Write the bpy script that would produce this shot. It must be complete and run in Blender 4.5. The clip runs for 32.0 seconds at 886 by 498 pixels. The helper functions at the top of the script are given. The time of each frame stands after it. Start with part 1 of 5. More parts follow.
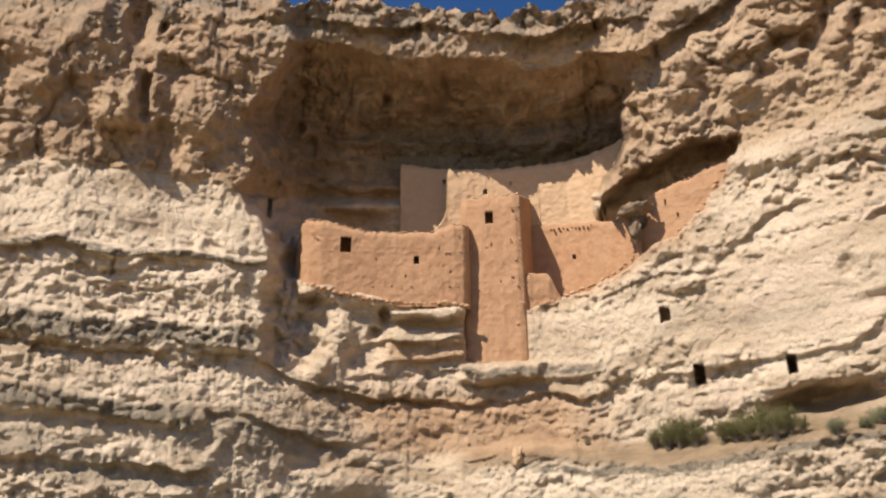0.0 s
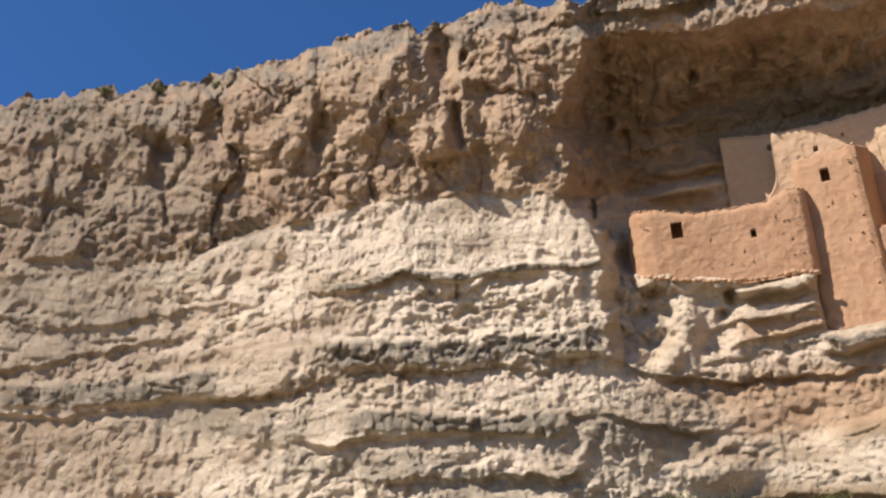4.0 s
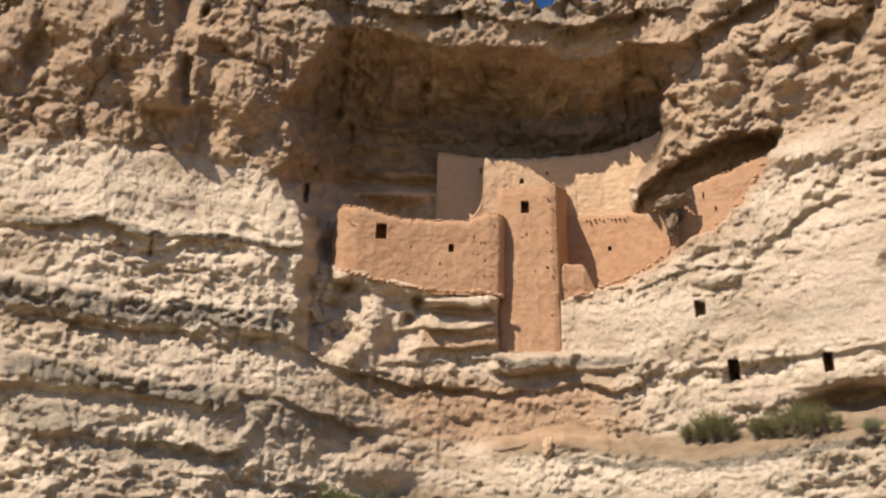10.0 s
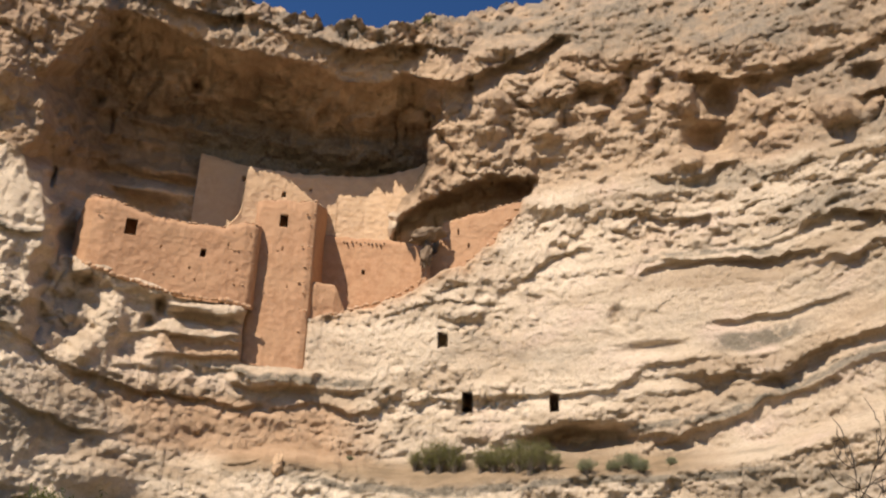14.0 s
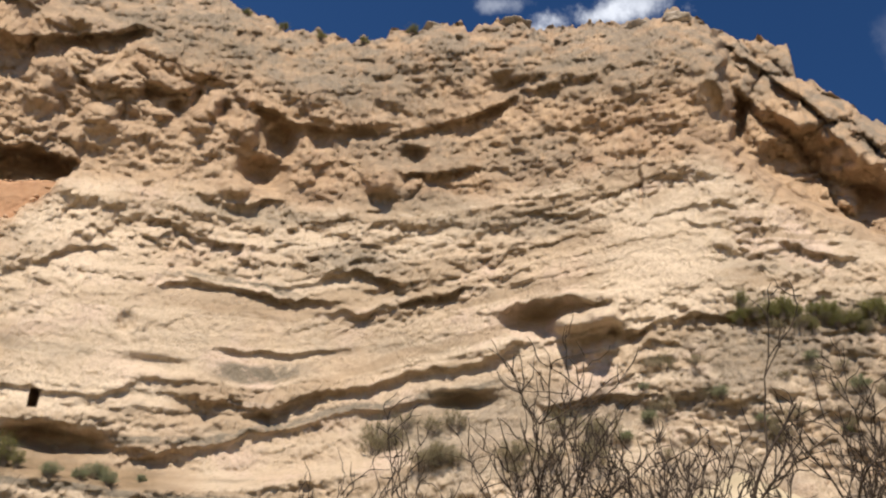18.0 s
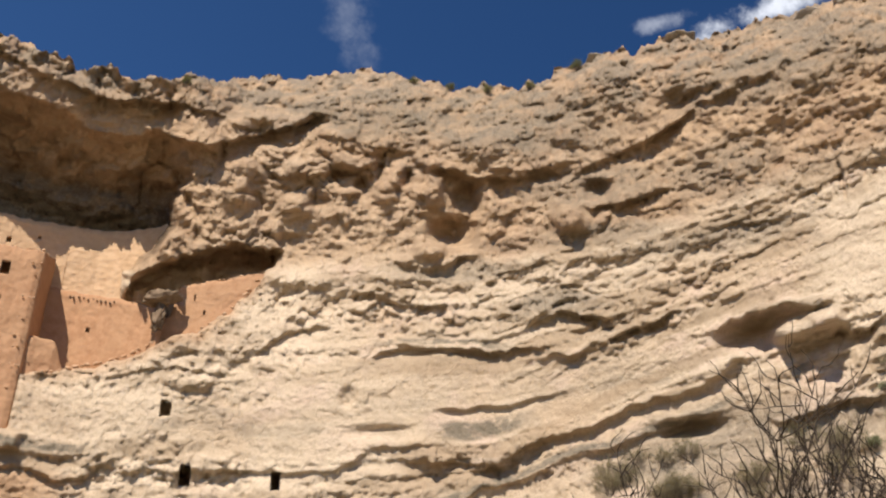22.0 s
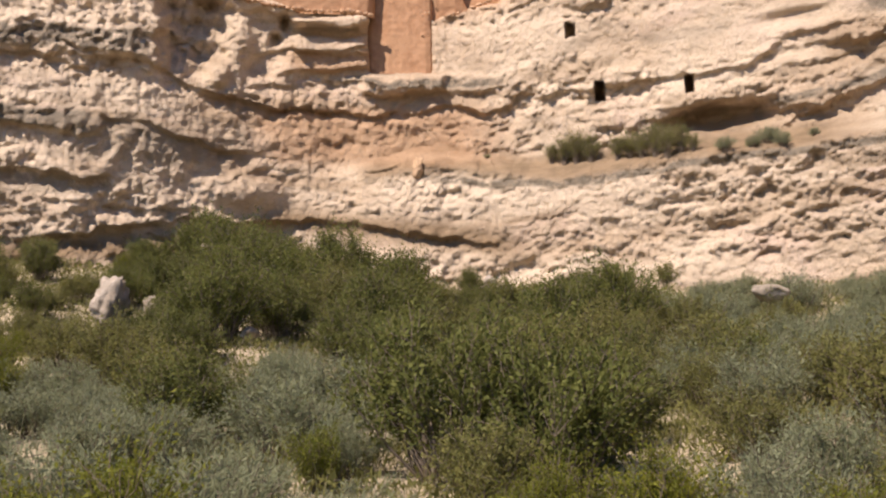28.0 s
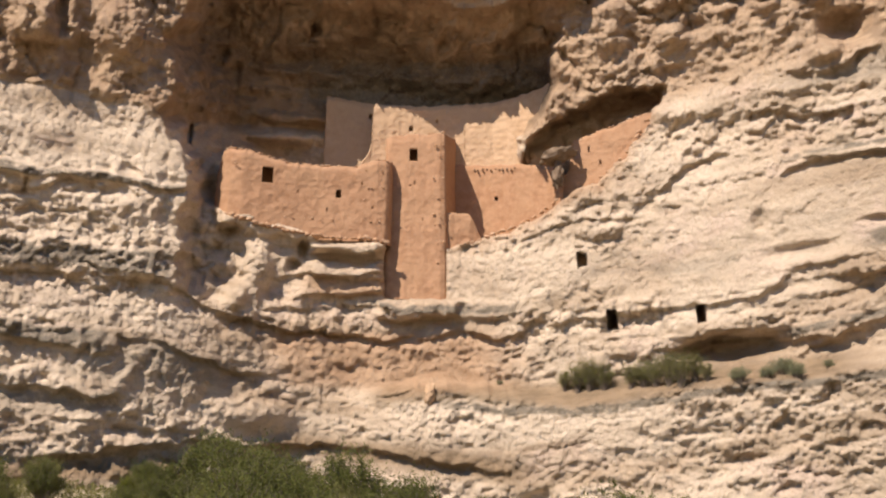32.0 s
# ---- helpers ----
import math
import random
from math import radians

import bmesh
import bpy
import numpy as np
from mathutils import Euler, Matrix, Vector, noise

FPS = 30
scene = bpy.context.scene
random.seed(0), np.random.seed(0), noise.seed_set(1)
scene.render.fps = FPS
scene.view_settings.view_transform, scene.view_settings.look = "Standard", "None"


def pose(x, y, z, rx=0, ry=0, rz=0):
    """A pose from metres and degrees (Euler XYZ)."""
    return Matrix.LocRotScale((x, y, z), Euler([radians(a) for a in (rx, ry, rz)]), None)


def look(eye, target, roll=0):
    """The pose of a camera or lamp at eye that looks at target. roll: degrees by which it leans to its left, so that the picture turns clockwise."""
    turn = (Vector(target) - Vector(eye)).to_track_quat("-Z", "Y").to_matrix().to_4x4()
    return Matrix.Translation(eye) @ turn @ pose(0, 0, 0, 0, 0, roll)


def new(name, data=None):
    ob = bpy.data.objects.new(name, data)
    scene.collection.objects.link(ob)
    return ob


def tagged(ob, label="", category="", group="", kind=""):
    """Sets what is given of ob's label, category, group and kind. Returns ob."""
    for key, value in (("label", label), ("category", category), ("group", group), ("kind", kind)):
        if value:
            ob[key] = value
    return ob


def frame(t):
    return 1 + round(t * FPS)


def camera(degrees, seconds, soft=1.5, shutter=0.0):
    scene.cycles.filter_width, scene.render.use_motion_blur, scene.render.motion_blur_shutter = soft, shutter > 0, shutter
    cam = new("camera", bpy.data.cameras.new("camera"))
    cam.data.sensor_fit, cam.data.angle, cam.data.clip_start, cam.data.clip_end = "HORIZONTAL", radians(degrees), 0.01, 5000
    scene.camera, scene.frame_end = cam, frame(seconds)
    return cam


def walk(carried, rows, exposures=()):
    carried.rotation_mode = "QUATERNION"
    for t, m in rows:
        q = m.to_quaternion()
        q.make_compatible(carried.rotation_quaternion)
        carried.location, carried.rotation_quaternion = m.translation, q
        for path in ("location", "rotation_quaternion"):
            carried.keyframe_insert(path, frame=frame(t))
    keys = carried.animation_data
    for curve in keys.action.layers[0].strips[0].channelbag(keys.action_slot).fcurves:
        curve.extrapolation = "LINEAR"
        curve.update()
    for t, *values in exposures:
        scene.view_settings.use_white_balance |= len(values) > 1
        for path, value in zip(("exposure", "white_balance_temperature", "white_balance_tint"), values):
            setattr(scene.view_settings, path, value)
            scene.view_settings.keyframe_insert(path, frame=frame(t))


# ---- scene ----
EYE = Vector((0.0, 0.0, 1.6))
cam = camera(46.1, 32.0, soft=2.2)
# seconds and the turn of a camera held in one spot (Euler degrees)
ROWS = [
    (0.0, 118.56, 0.76, 3.42),    (0.5, 118.43, 0.99, 5.77),    (1.0, 118.41, 1.00, 8.36),
    (1.5, 118.62, 0.83, 11.26),    (2.0, 118.85, 0.51, 14.29),    (2.5, 118.94, 0.65, 17.31),
    (3.0, 118.99, 0.94, 19.90),    (3.5, 118.93, 1.08, 22.16),    (4.0, 118.78, 1.02, 24.13),
    (4.5, 118.45, 0.79, 25.82),    (5.0, 117.93, 0.42, 26.87),    (5.5, 117.25, -0.13, 26.67),
    (6.0, 116.73, -0.61, 25.29),    (6.5, 116.70, -0.82, 22.77),    (7.0, 117.02, -0.81, 19.70),
    (7.5, 117.44, -0.90, 16.30),    (8.0, 117.78, -1.24, 12.99),    (8.5, 117.88, -1.53, 10.21),
    (9.0, 117.85, -1.55, 8.09),    (9.5, 117.83, -1.39, 6.34),    (10.0, 117.91, -1.29, 4.50),
    (10.5, 118.02, -1.40, 2.73),    (11.0, 118.16, -1.60, 1.11),    (11.5, 118.35, -1.46, -0.02),
    (12.0, 118.59, -1.39, -1.13),    (12.5, 118.88, -1.38, -2.56),    (13.0, 119.14, -1.33, -4.61),
    (13.5, 119.25, -1.09, -7.27),    (14.0, 119.23, -0.93, -10.56),    (14.5, 119.21, -1.04, -14.46),
    (15.0, 119.27, -1.17, -18.40),    (15.5, 119.45, -1.31, -22.37),    (16.0, 119.73, -1.41, -26.25),
    (16.5, 120.06, -1.41, -29.93),    (17.0, 120.42, -1.34, -33.48),    (17.5, 120.67, -1.22, -36.98),
    (18.0, 120.93, -0.97, -39.90),    (18.5, 121.36, -0.83, -41.87),    (19.0, 122.03, -0.49, -42.40),
    (19.5, 122.80, 0.12, -41.34),    (20.0, 123.39, 0.85, -38.84),    (20.5, 123.78, 1.31, -35.71),
    (21.0, 123.82, 1.42, -32.45),    (21.5, 123.62, 1.43, -29.11),    (22.0, 123.41, 1.38, -25.70),
    (22.5, 123.10, 1.07, -22.23),    (23.0, 122.59, 0.72, -18.51),    (23.5, 121.68, 0.76, -14.46),
    (24.0, 120.29, 0.45, -10.75),    (24.5, 118.28, 0.34, -7.49),    (25.0, 115.87, 0.46, -5.01),
    (25.5, 113.33, 0.62, -3.61),    (26.0, 110.83, 0.36, -3.03),    (26.5, 108.59, 0.66, -2.58),
    (27.0, 106.28, 0.97, -2.25),    (27.5, 104.15, 1.24, -2.09),    (28.0, 102.70, 1.40, -2.02),
    (28.5, 102.45, 1.41, -1.97),    (29.0, 102.95, 1.31, -1.89),    (29.5, 104.33, 1.25, -1.85),
    (30.0, 106.24, 0.92, -1.78),    (30.5, 108.38, 0.70, -1.78),    (31.0, 110.65, 0.61, -1.80),
    (31.5, 112.95, 0.49, -1.80),    (32.0, 115.06, 0.23, -1.68),
]
walk(cam, [(t, pose(EYE.x, EYE.y, EYE.z, rx, ry, rz)) for t, rx, ry, rz in ROWS],
     exposures=[(0.0, 0.57, 6500, 10), (2.0, 0.49, 6350, 10), (3.0, 0.53, 6280, 10), (4.0, 0.68, 6050, 10), (5.5, 0.71, 6080, 10), (7.0, 0.63, 6250, 10),
                (9.0, 0.57, 6450, 11), (14.0, 0.54, 6550, 11), (17.0, 0.47, 6500, 10), (21.0, 0.54, 6450, 10), (24.0, 0.49, 6550, 11), (26.0, 0.60, 6620, 12),
                (29.0, 0.64, 6520, 21), (30.5, 0.64, 6540, 21), (32.0, 0.58, 6540, 15)])

# ---- daylight: clear sky, a high sun behind the viewer's left shoulder ----
SUN_UP, SUN_LEFT = 48.0, 41.0
sun_dir = Vector((-math.cos(radians(SUN_UP)) * math.sin(radians(SUN_LEFT)),
                  -math.cos(radians(SUN_UP)) * math.cos(radians(SUN_LEFT)), math.sin(radians(SUN_UP))))
sun = new("sun", bpy.data.lights.new("sun", "SUN"))
sun.data.energy, sun.data.angle, sun.data.color = 4.75, radians(0.53), (1.0, 0.895, 0.765)
sun.matrix_world = look(sun_dir * 200, (0, 0, 0))
world = bpy.data.worlds.new("world")
scene.world = world
world.use_nodes = True
wt = world.node_tree
sky = wt.nodes.new("ShaderNodeTexSky")
sky.sky_type, sky.sun_disc = "NISHITA", False
sky.sun_elevation, sky.sun_rotation = radians(SUN_UP), radians(180 + SUN_LEFT)
sky.altitude, sky.air_density, sky.dust_density, sky.ozone_density = 1000, 1.0, 0.4, 2.0
wt.nodes["Background"].inputs["Strength"].default_value = 0.084
deep = wt.nodes.new("ShaderNodeMix")
deep.data_type, deep.blend_type = "RGBA", "MULTIPLY"
deep.inputs[0].default_value, deep.inputs[7].default_value = 1.0, (0.42, 0.7, 1.0, 1.0)
wt.links.new(sky.outputs[0], deep.inputs[6])
# the sky deepens at right angles to the sun
aim = wt.nodes.new("ShaderNodeSeparateXYZ")
wt.links.new(wt.nodes.new("ShaderNodeTexCoord").outputs["Generated"], aim.inputs[0])
deepen = wt.nodes.new("ShaderNodeMapRange")
deepen.interpolation_type = "SMOOTHSTEP"
wt.links.new(aim.outputs["X"], deepen.inputs["Value"])
deepen.inputs["From Min"].default_value, deepen.inputs["From Max"].default_value = -0.3, 0.8
blue = wt.nodes.new("ShaderNodeMix")
blue.data_type = "RGBA"
wt.links.new(deepen.outputs[0], blue.inputs[0])
blue.inputs[6].default_value, blue.inputs[7].default_value = (0.385, 0.635, 0.91, 1.0), (0.22, 0.405, 0.615, 1.0)
wt.links.new(blue.outputs[2], deep.inputs[7])


def cloud_bank(colour, bearing, height, wide, tall, scale, amount):
    """A small cumulus low over the rim: broken by noise, faded at its edges."""
    make = wt.nodes.new
    where = make("ShaderNodeTexCoord").outputs["Generated"]
    m = make("ShaderNodeMapping")
    m.vector_type = "TEXTURE"
    m.inputs["Rotation"].default_value = (radians(height), 0, radians(-bearing))
    m.inputs["Scale"].default_value = (math.tan(radians(wide)), 1, math.tan(radians(tall)))
    wt.links.new(where, m.inputs["Vector"])
    flat = make("ShaderNodeVectorMath")
    flat.operation = "MULTIPLY"
    flat.inputs[1].default_value = (1, 0, 1)
    wt.links.new(m.outputs[0], flat.inputs[0])
    far = make("ShaderNodeVectorMath")
    far.operation = "LENGTH"
    wt.links.new(flat.outputs[0], far.inputs[0])
    ahead = make("ShaderNodeSeparateXYZ")
    wt.links.new(m.outputs[0], ahead.inputs[0])
    puff = make("ShaderNodeTexNoise")
    puff.inputs["Scale"].default_value, puff.inputs["Detail"].default_value, puff.inputs["Roughness"].default_value = scale, 6, 0.62
    wt.links.new(where, puff.inputs["Vector"])
    less = make("ShaderNodeMath")
    less.operation = "MULTIPLY_ADD"
    wt.links.new(far.outputs["Value"], less.inputs[0])
    less.inputs[1].default_value = -0.42
    wt.links.new(puff.outputs["Fac"], less.inputs[2])
    fade = make("ShaderNodeMapRange")
    fade.interpolation_type = "SMOOTHSTEP"
    wt.links.new(less.outputs[0], fade.inputs["Value"])
    fade.inputs["From Min"].default_value, fade.inputs["From Max"].default_value, fade.inputs["To Max"].default_value = 0.16, 0.5, amount
    front = make("ShaderNodeMath")
    front.operation = "GREATER_THAN"
    wt.links.new(ahead.outputs["Y"], front.inputs[0])
    gate = make("ShaderNodeMath")
    gate.operation = "MULTIPLY"
    wt.links.new(fade.outputs[0], gate.inputs[0])
    wt.links.new(front.outputs[0], gate.inputs[1])
    mix = make("ShaderNodeMix")
    mix.data_type = "RGBA"
    wt.links.new(gate.outputs[0], mix.inputs[0])
    wt.links.new(colour, mix.inputs[6])
    mix.inputs[7].default_value = (9.5, 9.8, 10.5, 1)
    return mix.outputs[2]


heaven = cloud_bank(deep.outputs[2], 50.3, 43.1, 4.6, 1.1, 22, 0.8)
heaven = cloud_bank(heaven, 53.3, 43.7, 2.4, 1.5, 24, 0.55)
heaven = cloud_bank(heaven, 43.0, 44.1, 2.0, 0.7, 26, 0.3)
heaven = cloud_bank(heaven, 20.0, 45.2, 2.2, 3.6, 18, 0.14)
heaven = cloud_bank(heaven, 69.0, 38.7, 1.4, 2.2, 18, 0.07)
wt.links.new(heaven, wt.nodes["Background"].inputs["Color"])


# ---- node helpers and materials ----
class Graph:
    def __init__(self, name):
        self.mat = bpy.data.materials.new(name)
        self.mat.use_nodes = True
        self.tree = self.mat.node_tree
        self.shader = self.tree.nodes["Principled BSDF"]
        self.shader.inputs["Specular IOR Level"].default_value = 0.15
        self.geo = self.tree.nodes.new("ShaderNodeNewGeometry").outputs["Position"]

    def put(self, socket, value):
        if isinstance(value, bpy.types.NodeSocket):
            self.tree.links.new(value, socket)
        elif isinstance(value, (tuple, list)):
            socket.default_value = (*value, 1.0) if len(value) == 3 and len(socket.default_value) == 4 else value
        else:
            socket.default_value = value

    def noise(self, scale, detail=4.0, rough=0.55, stretch=(1, 1, 1), vector=None, warp=0.0):
        m = self.tree.nodes.new("ShaderNodeMapping")
        m.inputs["Scale"].default_value = stretch
        self.put(m.inputs["Vector"], vector or self.geo)
        n = self.tree.nodes.new("ShaderNodeTexNoise")
        self.put(n.inputs["Vector"], m.outputs[0])
        n.inputs["Scale"].default_value, n.inputs["Detail"].default_value = scale, detail
        n.inputs["Roughness"].default_value, n.inputs["Distortion"].default_value = rough, warp
        return n.outputs["Fac"]

    def cells(self, scale, stretch=(1, 1, 1)):
        m = self.tree.nodes.new("ShaderNodeMapping")
        m.inputs["Scale"].default_value = stretch
        self.put(m.inputs["Vector"], self.geo)
        n = self.tree.nodes.new("ShaderNodeTexVoronoi")
        self.put(n.inputs["Vector"], m.outputs[0])
        n.inputs["Scale"].default_value = scale
        return n.outputs["Distance"]

    def attr(self, name):
        n = self.tree.nodes.new("ShaderNodeAttribute")
        n.attribute_name = name
        return n.outputs["Fac"]

    def chance(self):
        return self.tree.nodes.new("ShaderNodeObjectInfo").outputs["Random"]

    def island(self):
        return self.tree.nodes["Geometry"].outputs["Random Per Island"]

    def ramp(self, fac, a, b):
        n = self.tree.nodes.new("ShaderNodeMapRange")
        n.interpolation_type = "SMOOTHSTEP"
        self.put(n.inputs["Value"], fac)
        n.inputs["From Min"].default_value, n.inputs["From Max"].default_value = a, b
        return n.outputs[0]

    def math(self, op, a, b):
        n = self.tree.nodes.new("ShaderNodeMath")
        n.operation = op
        self.put(n.inputs[0], a)
        self.put(n.inputs[1], b)
        return n.outputs[0]

    def mix(self, fac, a, b):
        n = self.tree.nodes.new("ShaderNodeMix")
        n.data_type = "RGBA"
        self.put(n.inputs[0], fac)
        self.put(n.inputs[6], a)
        self.put(n.inputs[7], b)
        return n.outputs[2]

    def finish(self, color, rough=0.95, bumps=()):
        self.put(self.shader.inputs["Base Color"], color)
        self.put(self.shader.inputs["Roughness"], rough)
        last = None
        for height, strength, distance in bumps:
            b = self.tree.nodes.new("ShaderNodeBump")
            b.inputs["Strength"].default_value, b.inputs["Distance"].default_value = strength, distance
            self.put(b.inputs["Height"], height)
            if last:
                self.put(b.inputs["Normal"], last)
            last = b.outputs[0]
        if last:
            self.put(self.shader.inputs["Normal"], last)
        return self.mat


def rock_material():
    g = Graph("cliff_limestone")
    big, mid, fine = g.noise(0.16, 5), g.noise(0.9, 6, 0.6, (1, 1, 1.6)), g.noise(5.0, 6, 0.65)
    beds = g.noise(0.5, 5, 0.6, (0.18, 0.18, 2.4), warp=0.6)
    pale = g.mix(g.ramp(beds, 0.32, 0.68), (0.61, 0.495, 0.362), (0.515, 0.402, 0.283))
    pale = g.mix(g.math("MULTIPLY", g.ramp(big, 0.45, 0.65), 0.55), pale, (0.53, 0.395, 0.265))
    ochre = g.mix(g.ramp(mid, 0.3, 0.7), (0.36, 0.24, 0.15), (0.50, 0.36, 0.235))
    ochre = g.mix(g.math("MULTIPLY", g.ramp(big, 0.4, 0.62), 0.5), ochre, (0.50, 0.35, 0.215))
    pale = g.mix(g.math("MULTIPLY", g.ramp(g.noise(1.1, 5, 0.6, (0.7, 0.7, 1.8)), 0.5, 0.68), 0.5), pale, (0.39, 0.30, 0.215))
    pale = g.mix(g.math("MULTIPLY", g.ramp(g.noise(0.33, 4), 0.5, 0.66), 0.5), pale, (0.64, 0.485, 0.385))
    ochre = g.mix(g.math("MULTIPLY", g.ramp(g.noise(0.55, 6, 0.62, (1, 1, 1.7)), 0.49, 0.64), 0.6), ochre, (0.25, 0.175, 0.115))
    pale = g.mix(g.math("MULTIPLY", g.ramp(g.noise(0.28, 6, 0.62, (0.6, 0.6, 2.2)), 0.54, 0.66), 0.55), pale, (0.30, 0.245, 0.18))
    pale = g.mix(g.math("MULTIPLY", g.ramp(g.attr("tone"), 0.5, 1.0), 0.75), pale, (0.37, 0.275, 0.18))
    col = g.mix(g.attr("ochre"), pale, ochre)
    col = g.mix(g.attr("white"), col, (0.72, 0.585, 0.43))
    col = g.mix(g.attr("red_earth"), col, g.mix(g.ramp(mid, 0.35, 0.65), (0.22, 0.155, 0.09), (0.32, 0.225, 0.135)))
    col = g.mix(g.attr("rust"), col, g.mix(g.ramp(mid, 0.3, 0.7), (0.40, 0.245, 0.14), (0.54, 0.36, 0.225)))
    varnish = g.mix(mid, (0.21, 0.135, 0.088), (0.36, 0.24, 0.155))
    col = g.mix(g.math("MULTIPLY", g.attr("varnish"), g.ramp(g.noise(0.45, 6, 0.65, (1.3, 1.3, 0.8)), 0.34, 0.6)), col, varnish)
    grey = g.mix(fine, (0.19, 0.15, 0.11), (0.36, 0.29, 0.21))
    col = g.mix(g.math("MULTIPLY", g.attr("crest"), g.ramp(g.noise(0.7, 6, 0.62), 0.38, 0.6)), col, grey)
    # smoke-blackened alcove rock, with the shade of the recesses put into this colour
    col = g.mix(g.math("MULTIPLY", g.attr("soot_shade"), g.ramp(g.noise(0.5, 5), 0.15, 0.6)), col, (0.085, 0.058, 0.038))
    spots = g.math("MULTIPLY", g.attr("lichen"), g.ramp(g.noise(1.5, 6, 0.65), 0.30, 0.52))
    col = g.mix(spots, col, g.mix(fine, (0.15, 0.125, 0.09), (0.30, 0.25, 0.185)))
    col = g.mix(g.math("MULTIPLY", g.ramp(fine, 0.48, 0.7), 0.42), col, (0.32, 0.24, 0.16))
    return g.finish(col, 0.95, [(g.noise(1.7, 9, 0.7), 0.85, 0.26), (g.noise(5.0, 8, 0.72), 0.85, 0.11), (g.cells(8.0), 0.25, 0.04)])


def plaster_material(name, a, b, c):
    g = Graph(name)
    big, mid, fine = g.noise(0.5, 4), g.noise(2.6, 6, 0.6), g.noise(14, 5, 0.65)
    col = g.mix(g.ramp(mid, 0.3, 0.7), a, b)
    col = g.mix(g.math("MULTIPLY", g.ramp(big, 0.4, 0.62), 0.6), col, c)
    col = g.mix(g.math("MULTIPLY", g.ramp(fine, 0.56, 0.72), 0.4), col, tuple(0.62 * v for v in a))
    return g.finish(col, 0.93, [(g.noise(2.2, 9, 0.68), 0.3, 0.07), (fine, 0.5, 0.03)])


ROCK = rock_material()
ADOBE = plaster_material("red_mud_plaster", (0.335, 0.187, 0.103), (0.425, 0.25, 0.145), (0.40, 0.243, 0.14))
BUFF = plaster_material("buff_mud_plaster", (0.46, 0.31, 0.185), (0.54, 0.375, 0.24), (0.50, 0.35, 0.22))


# ---- helpers for shape ----
def smooth(a, b, x):
    t = np.clip((x - a) / (b - a), 0, 1)
    return t * t * (3 - 2 * t)


def line(points, x):
    return np.interp(x, [p[0] for p in points], [p[1] for p in points])


def lattice(ix, iy, iz):
    h = (ix.astype(np.uint32) * np.uint32(374761393) + iy.astype(np.uint32) * np.uint32(668265263)
         + iz.astype(np.uint32) * np.uint32(2147483647))
    h = (h ^ (h >> np.uint32(13))) * np.uint32(1274126177)
    h = (h ^ (h >> np.uint32(16))) * np.uint32(2246822519)
    return ((h ^ (h >> np.uint32(15))) & np.uint32(0xFFFFFF)).astype(np.float32) / np.float32(0xFFFFFF) * 2 - 1


def vnoise(x, y, seed=0):
    ix, iy = np.floor(x).astype(np.int64), np.floor(y).astype(np.int64)
    fx, fy = (x - ix).astype(np.float32), (y - iy).astype(np.float32)
    u, v = fx * fx * (3 - 2 * fx), fy * fy * (3 - 2 * fy)
    k = np.full_like(ix, seed * 7 + 3)
    a, b = lattice(ix, iy, k), lattice(ix + 1, iy, k)
    c, d = lattice(ix, iy + 1, k), lattice(ix + 1, iy + 1, k)
    return (a * (1 - u) + b * u) * (1 - v) + (c * (1 - u) + d * u) * v


def fbm(x, y, octaves=4, seed=0, gain=0.5):
    total, amp = 0, 1.0
    for o in range(octaves):
        total = total + amp * vnoise(x * 2.03 ** o + 17.3 * o, y * 2.03 ** o - 9.1 * o, seed + o)
        amp *= gain
    return total


def billow(x, y, octaves=4, seed=0, gain=0.5):
    total, amp = 0, 1.0
    for o in range(octaves):
        total = total + amp * (1 - 2 * np.abs(vnoise(x * 2.03 ** o + 5.7 * o, y * 2.03 ** o + 3.3 * o, seed + o)))
        amp *= gain
    return total


def boulders(x, y, seed=0):
    """Rounded blocks: one dome to a jittered cell, with a crease between neighbours."""
    ix, iy = np.floor(x).astype(np.int64), np.floor(y).astype(np.int64)
    first = np.full(x.shape, 9.0, np.float32)
    second = np.full(x.shape, 9.0, np.float32)
    lift = np.zeros(x.shape, np.float32)
    for dx in (-1, 0, 1):
        for dy in (-1, 0, 1):
            cx, cy = ix + dx, iy + dy
            dice = ((lattice(cx, cy, np.int64(seed)) + 1) * 8388607.5).astype(np.int32)
            ox = (cx - x + 0.08 + 0.84 / 255 * (dice & 255)).astype(np.float32)
            oy = (cy - y + 0.08 + 0.84 / 255 * ((dice >> 8) & 255)).astype(np.float32)
            d = np.sqrt(ox * ox + oy * oy)
            near = d < first
            second = np.where(near, first, np.minimum(second, d))
            lift = np.where(near, (dice >> 16) / np.float32(127.5) - 1, lift)
            first = np.minimum(first, d)
    return np.sqrt(np.clip(second - first, 0, 1)) * 0.9 + 0.35 * lift


